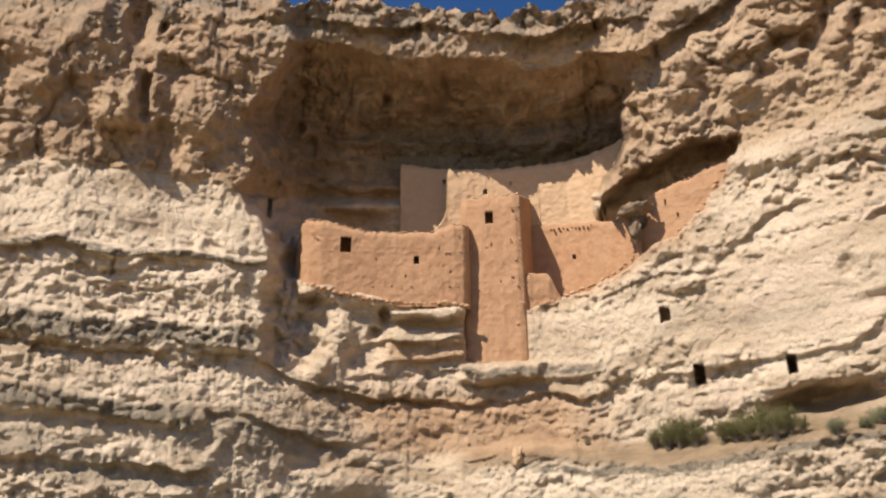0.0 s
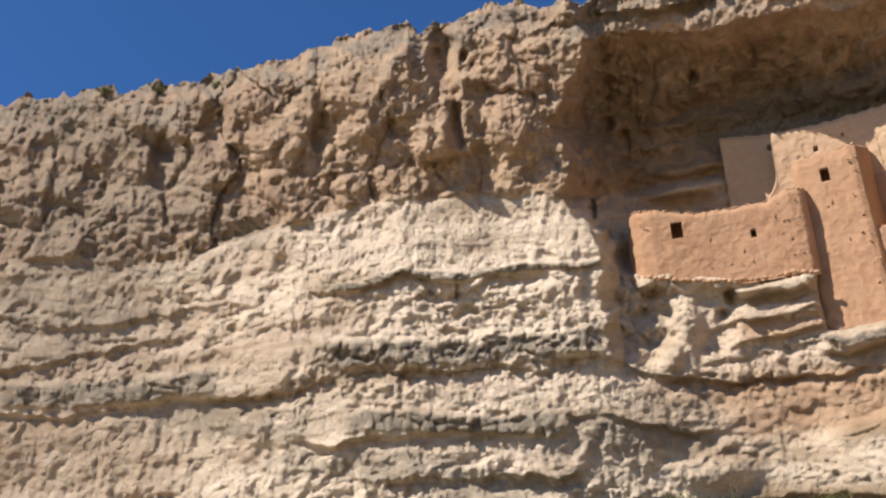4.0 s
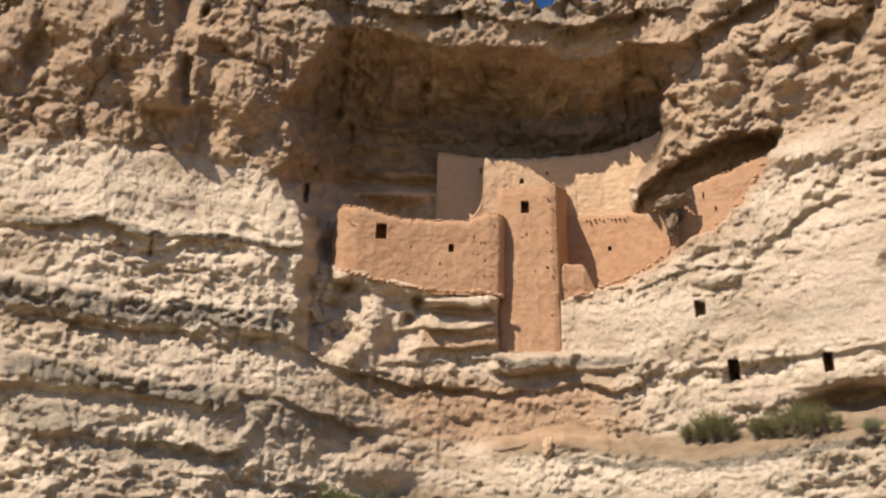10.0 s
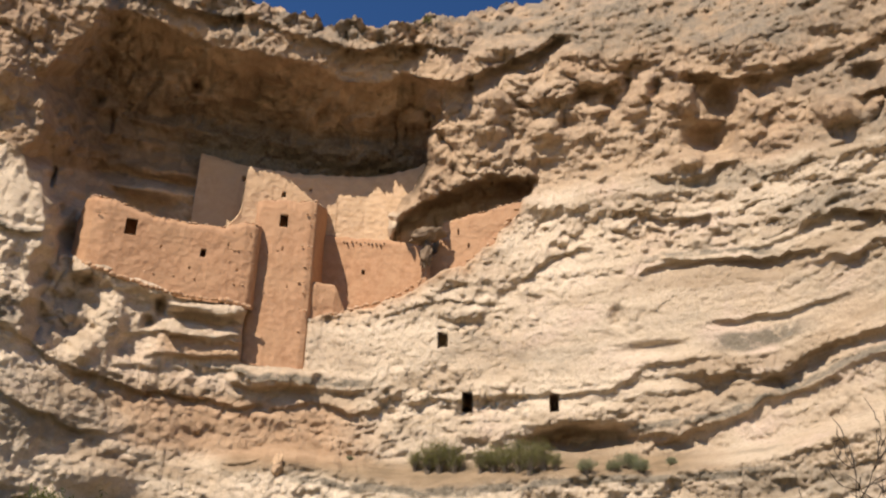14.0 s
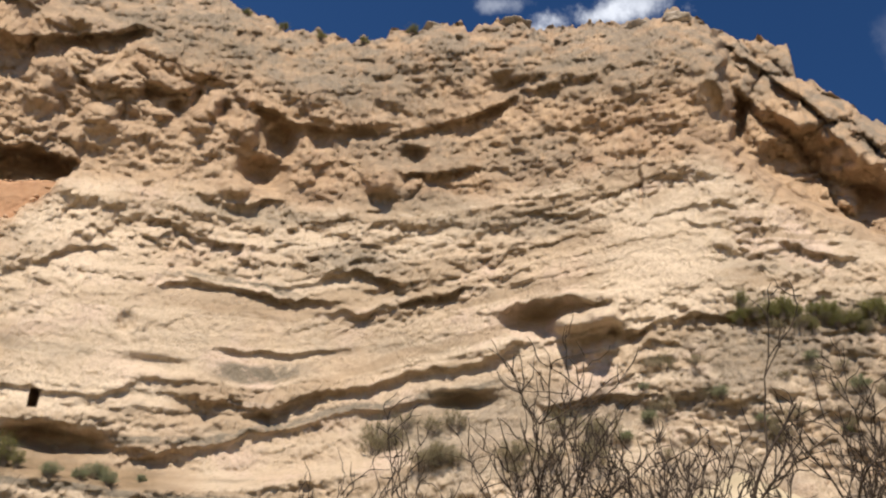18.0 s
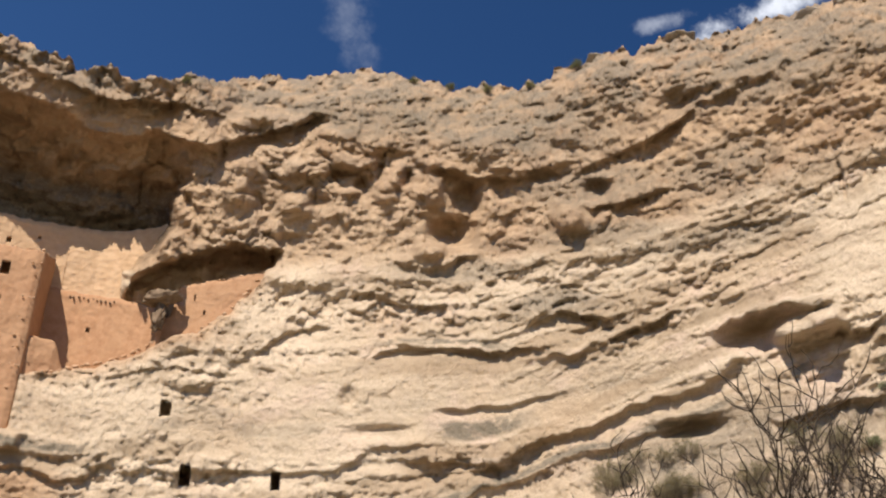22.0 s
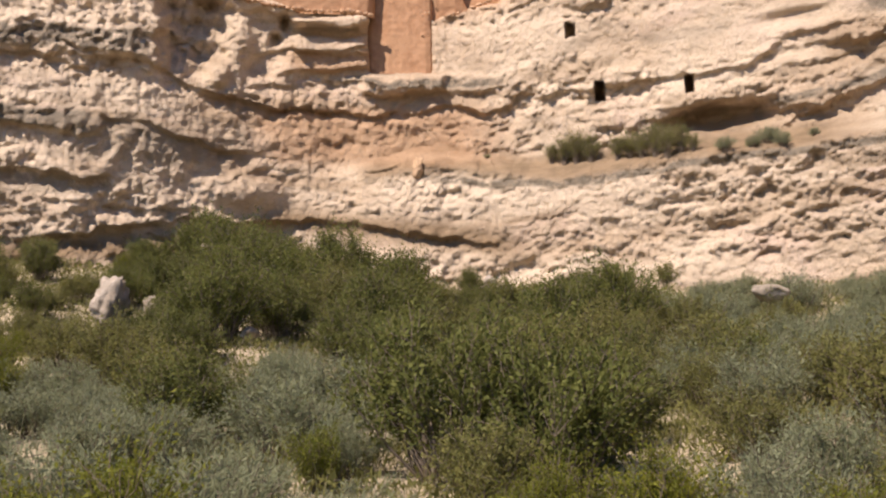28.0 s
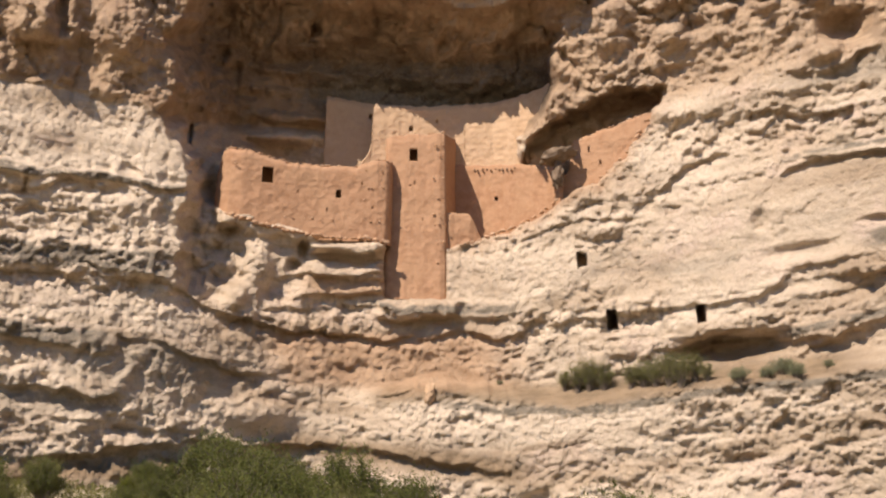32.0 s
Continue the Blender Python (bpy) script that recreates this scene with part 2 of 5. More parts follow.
def grid_mesh(name, x, y, z, mats, attributes=(), smooth_shade=True):
    rows, cols = x.shape
    n = rows * cols
    co = np.stack([x, y, z], -1).reshape(-1, 3).astype(np.float32)
    i = np.arange(n).reshape(rows, cols)
    quads = np.stack([i[:-1, :-1], i[:-1, 1:], i[1:, 1:], i[1:, :-1]], -1).reshape(-1, 4)
    me = bpy.data.meshes.new(name)
    me.vertices.add(n)
    me.vertices.foreach_set("co", co.ravel())
    me.loops.add(quads.size)
    me.loops.foreach_set("vertex_index", quads.ravel().astype(np.int32))
    me.polygons.add(len(quads))
    me.polygons.foreach_set("loop_start", np.arange(0, quads.size, 4, dtype=np.int32))
    me.polygons.foreach_set("use_smooth", np.full(len(quads), smooth_shade))
    me.update(calc_edges=True)
    for m in mats:
        me.materials.append(m)
    for key, values in attributes:
        a = me.attributes.new(key, "FLOAT", "POINT")
        a.data.foreach_set("value", values.astype(np.float32).ravel())
    return me


def spot(az, el, r):
    """A place by bearing and elevation in degrees from the viewpoint, and horizontal distance."""
    a, e = np.radians(az), np.radians(el)
    return r * np.sin(a), r * np.cos(a), EYE.z + r * np.tan(e)


# ---- the cliff: bearings run left to right, elevations up; distances in metres ----
FACE_LOW = [(-75, 72), (-60, 60), (-50, 54.5), (-40, 50), (-33, 46), (-26, 43.6), (-17, 43), (-13.6, 43.2), (-8, 45), (-4, 45.6), (3, 45.4), (9, 44), (100, 44)]
FACE = [(-75, 72), (-60, 60), (-50, 54.5), (-40, 50), (-33, 46), (-26, 43.6), (-17, 43), (-14.0, 43.0), (-13.0, 45.3), (-11.5, 45.5), (-4, 45.6),
        (3, 45.4), (9, 44), (15, 43), (25, 41.5), (35, 40.3), (45, 39), (57, 37.6), (66, 40), (75, 46), (100, 75)]
# bearing of the outer corner of the face, by elevation: past it the rock falls back into a gully
CORNER = [(15, 80), (26, 71), (28.7, 66.5), (30.9, 62.8), (33, 60.3), (35.8, 58.1), (39.2, 57.6), (44, 57)]
SKYLINE = [(-75, 25), (-60, 31), (-51.3, 33.9), (-49.2, 34.9), (-44.3, 36), (-39.8, 36.9), (-37, 38), (-32.9, 39.3), (-28.6, 40.4),
           (-25.8, 40.9), (-24.9, 40.2), (-24, 40.9), (-19.3, 41.9), (-13, 41.6), (-8, 42.2), (-6.4, 41.5), (0.7, 41.5), (1.3, 41.0),
           (6, 41.4), (10, 41.9), (19, 43), (22.4, 43.1), (28.4, 42.2), (32.6, 41.9), (38.4, 43), (44, 43.2), (47, 42.7), (52, 42.75),
           (55.8, 42.8), (58, 41.5), (62.8, 39.9), (62.9, 38.1), (66.6, 35.5), (70, 33.3), (80, 28), (100, 20)]
BEDDING = [(-75, 21), (-49.4, 26), (-46.5, 26.7), (-39.2, 27.6), (-33.7, 30), (-26.6, 31.5), (-17.1, 31.6), (-15.7, 31.2), (7, 31),
           (15, 31.9), (22.4, 32.6), (31, 32.8), (44.5, 33.9), (50.2, 34.9), (57, 35), (62, 31), (70, 27), (100, 18)]
BROW = [(-17, 35), (-15.8, 35.5), (-14.6, 38), (-12.4, 39.9), (-8.5, 39.4), (-6.1, 38.9), (-3, 39.2), (0.2, 38.8), (2.9, 38.25),
        (5.2, 38.2), (8, 38.8), (9.8, 37.9), (11, 36)]
CHEEK_LEFT = [(20, -12.3), (22.2, -12.5), (24.7, -13), (27.1, -13.4), (29.2, -13.7), (31.2, -15.6), (35.5, -15.8), (38, -14.6), (40, -12.4)]
WALL_FOOT = [(2.2, 25.05), (4.1, 25.55), (5.8, 26.05), (7.4, 26.65), (9.0, 27.6), (10, 28), (11.45, 28.4), (13.3, 29.8), (15, 31.7), (16, 32.6)]
CHEEK_RIGHT = [(24, 9.3), (27.5, 9.2), (28.8, 8.9), (29.5, 7.3), (31, 7.1), (32.4, 8.2), (33.8, 9.4), (35.3, 9.4), (36.3, 9.8), (37.9, 10), (40, 10)]
LEDGES, KNOBS, STAINS, BANDS = [], [], [], []


def ledge(points, slot, slot_h, over, over_h):
    """An undercut along a bed: depth and height of the hollow, how far the bed above stands out and over what height."""
    LEDGES.append((points, slot, slot_h, over, over_h))


def knob(az, el, wide, tall, out):
    """A lone boss of rock, or with a negative depth a hollow."""
    KNOBS.append((az, el, wide, tall, out))


def stain(az, el, wide, tall):
    STAINS.append((az, el, wide, tall))


def lichen_band(points, tall):
    """A bed overgrown with dark lichen, from its lower edge up."""
    BANDS.append((points, tall))


# beds left of the alcove
ledge([(-75, 14), (-47.9, 18.5), (-43.7, 19), (-40.2, 19.7), (-35.3, 20.45), (-32.4, 21), (-31.1, 21.6), (-29.2, 22.1), (-20.5, 22.3), (-14.5, 22.4), (-10, 21.2)], 0.42, 0.17, 0.3, 0.8)
ledge([(-30.7, 26.5), (-28.6, 26.9), (-25.8, 27.3), (-23, 27.15)], 0.32, 0.14, 0.3, 0.4)
ledge([(-22.6, 26.6), (-19.6, 27.05), (-16.8, 27.3), (-14.3, 27.5)], 0.25, 0.14, 0.25, 0.4)
ledge([(-31, 18), (-28.4, 18.5), (-25.9, 18.5), (-23.3, 18.9), (-20, 18.7)], 0.45, 0.22, 0.3, 0.6)
ledge([(-48.4, 20.9), (-46.7, 21.4), (-42.7, 22.5), (-38.1, 23.4)], 0.5, 0.3, 0.3, 0.4)
ledge([(-46, 23.2), (-42.9, 23.9), (-38.9, 24.6), (-36, 25.2)], 0.45, 0.25, 0.3, 0.4)
ledge(BEDDING[:8], 0.22, 0.1, 0.12, 0.6)
ledge([(-40, 12), (-21, 13.0), (-12, 14.3), (-5, 14.4), (0, 13.6), (4.6, 12.8)], 0.4, 0.3, 0.3, 0.4)
ledge([(-19, 15.2), (-15.5, 14.9), (-11.5, 14.7)], 0.5, 0.2, 0.2, 0.4)
ledge([(-18, 19.6), (-14, 19.2), (-11, 18.6), (-8.5, 18)], 0.25, 0.2, 0.15, 0.5)
ledge([(-28, 16.2), (-22, 16.6), (-17, 16.4)], 0.5, 0.3, 0.3, 0.5)
# beds under the dwelling
ledge([(-10, 21.2), (-7.2, 20.55), (-4.6, 20.35), (-2, 20.15), (0.7, 20.3), (2.7, 20.7), (5.3, 20.4)], 0.42, 0.18, 0.22, 0.5)
ledge([(-11.5, 25.2), (-9.7, 24.85), (-6.3, 24.8), (-1.5, 24.7)], 0.5, 0.2, 0.0, 0.3)
ledge([(-7.9, 23.3), (-6.3, 23.5), (-4.6, 23.7), (-1.6, 23.4)], 0.6, 0.25, 0.55, 0.4)
ledge([(-7.6, 21.8), (-4.2, 21.9), (-1.2, 21.8), (2.4, 21.6), (5.7, 21.7)], 0.45, 0.22, 0.3, 0.4)
ledge([(-12, 16.2), (-7.5, 17), (-1, 17), (2, 17.9), (4.5, 18.1), (8, 18.4)], 0.35, 0.2, 0.2, 0.4)
# beds right of the dwelling
ledge([(4, 20.5), (5.8, 20.4), (9.6, 21.2), (14, 21.5), (17.7, 21.4), (20.5, 21.6), (22.2, 22.3), (24.8, 22.7)], 0.5, 0.3, 0.3, 0.7)
ledge([(24.8, 21.8), (26.5, 21.8), (29.4, 21.8), (31.2, 22.5), (34.7, 23), (37.3, 23.9), (41.7, 25.1), (44.4, 25.5)], 1.0, 0.42, 0.55, 1.0)
ledge([(14.8, 19.2), (17.7, 19.8), (21, 19.1), (23.4, 19), (25.4, 19.3), (27.7, 20.2), (31.4, 21), (34.9, 21.7), (39.1, 22.6), (41.4, 23.4)], 0.7, 0.36, 0.45, 0.6)
ledge([(3.1, 25.2), (6.6, 25.6), (9, 26.4), (13.1, 26.2)], 0.25, 0.15, 0.2, 0.3)
ledge([(22.8, 27.7), (25.4, 28.2), (28.1, 28.1), (30.2, 27.7)], 0.45, 0.24, 0.25, 0.4)
ledge([(29, 28.6), (31.1, 28.7), (33.1, 29.6), (34.8, 30.1)], 0.4, 0.24, 0.25, 0.4)
ledge([(32.3, 27.1), (34.4, 27.1), (36.1, 27.7), (38.5, 28.4), (40.6, 29)], 0.5, 0.28, 0.4, 0.5)
ledge([(48.5, 31.9), (51.8, 32), (56.4, 31.4)], 0.25, 0.14, 0.15, 0.3)
ledge([(50.6, 26.1), (52.4, 26.8), (54.7, 26.8), (58, 26.1)], 0.45, 0.18, 0.2, 0.4)
ledge([(43.6, 25.6), (47.5, 26.0), (51, 26.6)], 0.7, 0.3, 0.2, 0.3)
ledge([(34, 32.7), (38, 33), (42, 33.2), (46, 33.6)], 0.35, 0.2, 0.2, 0.4)
ledge([(46, 22.4), (51, 22.8), (56, 22.2)], 0.5, 0.3, 0.3, 0.5)
# ochre rock above
ledge([(16, 37.1), (19.8, 37.9), (22, 38.3)], 0.8, 0.4, 0.4, 0.6)
ledge([(30.6, 37.6), (33.3, 37.2), (35.7, 37.2), (38.7, 37.8), (41, 38.2)], 0.8, 0.36, 0.5, 0.7)
ledge([(6.3, 38.7), (9.5, 38.4), (13.4, 39.1), (15.7, 39.9), (18.2, 40.3)], 0.6, 0.3, 0.4, 0.5)
ledge([(-14, 40.9), (-8, 40.6), (-2, 40.4), (4, 40.0), (9, 40.2), (14, 39.6)], 0.6, 0.25, 0.5, 0.6)
ledge([(-20, 40.6), (-17, 40.2), (-13, 40.6)], 0.5, 0.3, 0.4, 0.5)
ledge([(42, 39.6), (45, 40.4), (49, 40.2), (53, 40.6)], 0.5, 0.3, 0.3, 0.5)
# overhanging folds of the gully past the corner
ledge([(57.5, 38.9), (59.9, 37.4), (61.9, 36.4), (62.7, 35.5)], 3.4, 1.9, 0.7, 0.5)
ledge([(63.1, 35.9), (64.4, 35.2), (65.5, 33.8)], 3.0, 1.5, 0.7, 0.4)
ledge([(58.6, 40.5), (60.9, 38.9), (62.8, 37.3), (64.8, 35.5), (66.9, 34.0)], 0.8, 0.35, 0.5, 0.4)
ledge([(63.9, 31.4), (65.1, 31.1), (66.6, 30.5), (67.9, 29.3)], 1.0, 0.5, 0.4, 0.4)
ledge([(60.5, 29.5), (61.8, 29.2), (63.3, 28.5)], 0.7, 0.4, 0.3, 0.4)
ledge([(65.6, 33.1), (67.6, 33.0), (69.3, 32.0)], 0.5, 0.3, 0.3, 0.4)
# the shaded side of the jutting block
ledge([(43.2, 27.4), (44.8, 27.8), (47.3, 28.3)], 0.8, 0.6, 0.4, 0.3)
knob(46.7, 26.7, 0.75, 0.42, 1.0)
knob(49.1, 27.0, 1.0, 0.6, 0.8)
knob(50.3, 26.6, 0.4, 0.4, 0.4)
# thin slabs and slots of the pale face
ledge([(23.3, 28.1), (26.8, 28.1), (31.0, 27.9), (32.4, 27.6)], 0.4, 0.16, 0.25, 0.25)
ledge([(26.9, 24.8), (29.6, 24.9), (33.7, 25.1), (35.7, 25.6)], 0.25, 0.15, 0.25, 0.3)
ledge([(32.4, 29.1), (33.8, 29.2), (36.0, 29.2)], 0.5, 0.25, 0.3, 0.3)
ledge([(23.8, 30.4), (28.1, 30.5), (30.3, 30.8)], 0.4, 0.2, 0.2, 0.3)
ledge([(14.1, 27.4), (16.5, 28.7), (18.4, 29.0)], 0.3, 0.2, 0.2, 0.3)
ledge([(37.7, 33.5), (41.4, 33.5), (44.4, 33.5)], 0.35, 0.18, 0.2, 0.3)
ledge([(45.0, 32.7), (48.5, 32.5), (52.0, 32.2), (55.9, 31.5)], 0.2, 0.1, 0.12, 0.2)
# overhangs of the ochre beds
ledge([(26.3, 38.0), (28.7, 37.4), (31.8, 37.1), (34.2, 37.5), (36.1, 37.8)], 0.9, 0.4, 0.5, 0.6)
ledge([(40.7, 38.2), (42.2, 38.8), (45.5, 39.7), (49.5, 40.1)], 0.6, 0.3, 0.5, 0.5)
ledge([(7.5, 38.5), (9.7, 38.4), (11.8, 38.5), (14.6, 39.5), (17.5, 40.5)], 1.0, 0.42, 0.5, 0.5)
ledge([(18.7, 37.6), (20.2, 37.3), (21.7, 37.7)], 0.7, 0.4, 0.4, 0.4)
ledge([(24.4, 32.6), (26.6, 32.6), (28.0, 33.1)], 0.6, 0.35, 0.4, 0.4)
ledge([(36.7, 35.1), (38.6, 35.1), (41.3, 35.4)], 0.5, 0.3, 0.3, 0.4)
ledge([(18.5, 38.8), (21.6, 39.1), (23.9, 39.0)], 0.4, 0.25, 0.3, 0.4)
knob(26.0, 37.8, 0.35, 0.55, 0.9)
knob(23.7, 37.4, 0.5, 0.6, 0.8)
knob(28.5, 36.0, 1.2, 0.9, -1.6)
knob(21.2, 37.1, 0.4, 0.5, -0.8)
knob(22.5, 37.9, 0.3, 0.6, -0.7)
knob(35.5, 39.2, 1.2, 0.7, 0.6)
knob(30.2, 38.8, 0.9, 0.7, 0.5)
knob(24.9, 36.2, 0.9, 0.9, 0.5)
knob(52.2, 33.9, 0.12, 0.9, -0.5)
knob(16.4, 35.8, 1.3, 0.8, 0.5)
knob(13.1, 36.0, 0.7, 0.9, 0.6)
# shelves inside the alcove, left of the back wall
for item in ((-8.2, 31.9, 2.4, 0.35, 0.7), (-8.0, 30.9, 2.6, 0.4, 1.1), (-11.8, 33.8, 0.5, 0.6, -0.9), (-12.6, 31.6, 0.6, 1.0, 0.7), (-2.2, 37.4, 1.2, 0.3, -0.5)):
    knob(*item)
# hollows and bosses of the ochre rock
for item in ((27.4, 34.4, 1.6, 0.75, -2.2), (24.2, 37.3, 0.5, 0.45, -1.0), (26.2, 36.6, 0.55, 0.8, 1.0), (22.8, 36.6, 0.7, 0.7, 0.9), (29.5, 36.1, 0.8, 0.6, 0.9),
             (25.8, 33.5, 1.1, 0.55, 1.2), (19.8, 37.6, 1.0, 0.45, -1.0), (18.5, 36.0, 0.8, 0.5, -0.9), (35.0, 34.6, 1.0, 0.7, 1.0), (37.3, 36.0, 0.9, 0.5, -0.9),
             (14.1, 39.6, 1.2, 0.4, -0.9), (43.4, 39.9, 1.3, 0.6, -0.8), (-21.9, 39.2, 0.3, 0.3, -1.0), (-23.4, 39.4, 0.9, 1.3, -2.4), (-22.4, 35.6, 0.4, 1.3, -1.2)):
    knob(*item)
for item in ((-38.5, 34.8, 0.8, 1.2, -1.2), (-41.5, 32.5, 0.6, 1.2, -1.0), (-31.6, 34.7, 0.5, 1.3, -0.9), (-18.6, 35.0, 1.6, 1.6, 1.1), (-24.0, 34.6, 1.2, 1.2, 0.9),
             (-28.5, 36.5, 1.8, 2.0, 0.9), (-34.2, 33.5, 1.6, 1.6, 0.7), (8.2, 36.3, 0.7, 0.5, 0.6), (9.0, 32.6, 0.7, 0.8, 0.8), (58.9, 36.6, 0.5, 1.4, -1.6), (61.2, 34.4, 1.3, 0.8, -1.0),
             (65.8, 31.2, 0.9, 0.8, -1.8), (-6.7, 36.6, 0.35, 0.3, -0.8), (1.9, 36.2, 0.4, 0.3, -0.9), (-3.6, 36.0, 0.8, 0.3, -0.6), (6.0, 36.0, 0.8, 0.3, -0.6)):
    knob(*item)
# bosses and holes of the pale beds
for item in ((45.0, 26.75, 1.6, 0.9, -1.1), (47.3, 26.95, 1.0, 0.5, 0.9), (49.3, 27.05, 1.0, 0.5, 0.9), (49.9, 26.5, 0.6, 0.5, -0.6), (20.6, 25.3, 0.5, 0.5, -0.5), (22.6, 23.4, 1.9, 0.4, -0.35),
             (18.0, 18.9, 3.0, 0.7, -1.7), (-9.2, 23.7, 0.75, 1.5, 0.85), (-7.2, 23.9, 0.4, 0.35, -0.8), (-10.3, 22.2, 0.6, 0.7, 0.8), (-6.6, 24.9, 0.35, 0.5, -0.9), (-10.9, 25.7, 0.5, 0.3, -0.7),
             (-22.65, 26.6, 0.12, 0.6, -0.5), (40.5, 22.6, 2.0, 0.55, -1.2), (-9.0, 15.9, 2.0, 0.9, 0.7), (11.0, 25.7, 1.6, 0.5, 0.5), (-12.6, 34.9, 0.4, 0.35, -0.7), (-14.0, 35.1, 0.3, 0.5, -0.6)):
    knob(*item)
# squared blocks that jut from the face: bearing, elevation, half width, half height, depth
BLOCKS = [(47.6, 28.15, 2.6, 0.3, 0.5), (-24.0, 34.7, 1.3, 1.1, 0.6), (26.2, 36.6, 0.6, 0.8, 0.5), (-3.9, 25.1, 2.2, 0.3, 0.8), (-4.0, 23.95, 2.5, 0.4, 0.7), (-4.2, 23.0, 2.6, 0.55, 0.45), (0.4, 21.75, 2.7, 0.42, 0.7)]
# squared openings cut in the rock: bearings, elevations, depth
DOORWAYS = [(11.32, 11.92, 20.3, 21.25, 2.2), (16.42, 16.92, 20.3, 21.25, 2.0), (9.82, 10.4, 23.85, 24.6, 1.4), (-14.1, -13.8, 29.8, 30.9, 1.2)]
# lichen
lichen_band([(-31, 22.3), (-29, 22.35), (-20.5, 22.55), (-14.2, 22.7)], 1.5)
lichen_band([(-48, 18.9), (-43.7, 19.4), (-37, 20.4)], 1.4)
lichen_band([(-29, 18.7), (-25.9, 18.8), (-17, 18.4)], 1.2)
lichen_band([(-30.7, 26.5), (-25.8, 27.25), (-23, 27.15), (-18, 27.1), (-14.3, 27.3)], 0.42)
lichen_band([(26, 23.2), (28, 23.1), (31, 23.5)], 1.0)
lichen_band([(21, 19.1), (25.4, 19.4), (31, 21), (39.1, 22.7), (43, 23.6)], 0.42)
lichen_band([(2, 16.3), (9, 15.8), (16, 16.3), (28, 16.6)], 0.5)
lichen_band([(-3, 21.75), (2, 21.6), (6, 21.7)], 0.45)
lichen_band([(22.8, 28.1), (26, 28.4), (30, 28.0)], 0.3)
for item in ((34, 39.6, 7, 2.0), (23, 40.6, 7, 1.5), (37, 36.2, 5, 1.4), (-45, 29, 7, 3.4), (-46, 24, 6, 2.4), (41, 20.8, 7, 1.3), (-41, 31, 4, 3), (-46, 33.5, 5, 2), (-14, 18.2, 5, 1.2), (-28, 17.0, 6, 1.0), (-36, 19, 5, 1), (28, 32.2, 5, 0.5), (37, 33.5, 5, 0.8), (44, 32.3, 6, 0.7),
             (45, 36, 4, 1.5), (50, 40, 8, 1.4), (30, 16, 5, 0.8), (44, 22, 8, 1.4), (60, 25, 6, 2), (33.5, 30, 3, 0.8), (-37, 29.5, 3, 1.2), (-20, 16, 6, 0.7)):
    stain(*item)


# the strongest undercut bed, followed across the whole face
KEYBED = [(-75, 14), (-47.9, 18.5), (-43.7, 19), (-40.2, 19.7), (-35.3, 20.45), (-32.4, 21), (-31.1, 21.6), (-29.2, 22.1), (-20.5, 22.3), (-14.5, 22.4), (-10, 21.2), (-7.2, 20.55), (-2, 20.15),
          (5.8, 20.4), (9.6, 21.2), (17.7, 21.4), (21.3, 21.7), (29.4, 21.9), (31.2, 22.5), (34.7, 23), (37.3, 23.9), (41.7, 25.1), (47.5, 26.0), (52, 26.7), (58, 26.2), (70, 24), (100, 18)]


def columns(az, a0, a1):
    """The slice of the grid's columns that lies between two bearings."""
    return slice(int(np.searchsorted(az[0], a0)), int(np.searchsorted(az[0], a1, "right")))


def bed_steps(s, bh, per_metre, seed):
    """Thin beds: each juts at its lower edge, slopes back above it, and fades in and out along its length."""
    q = bh * per_metre + 0.7 * fbm(s * 0.06, bh * 0.3, 3, seed) + 0.3 * fbm(s * 0.55, bh * 0.9, 4, seed + 4, 0.6)
    n = np.floor(q)
    f = q - n
    amp = np.clip(0.3 + 1.0 * vnoise(s * 0.21 + 7.3 * n, n * 1.7, seed + 9), 0, 1.15)
    return amp * (smooth(0, 0.16, f) * np.power(1 - f, 1.1) - 0.3)


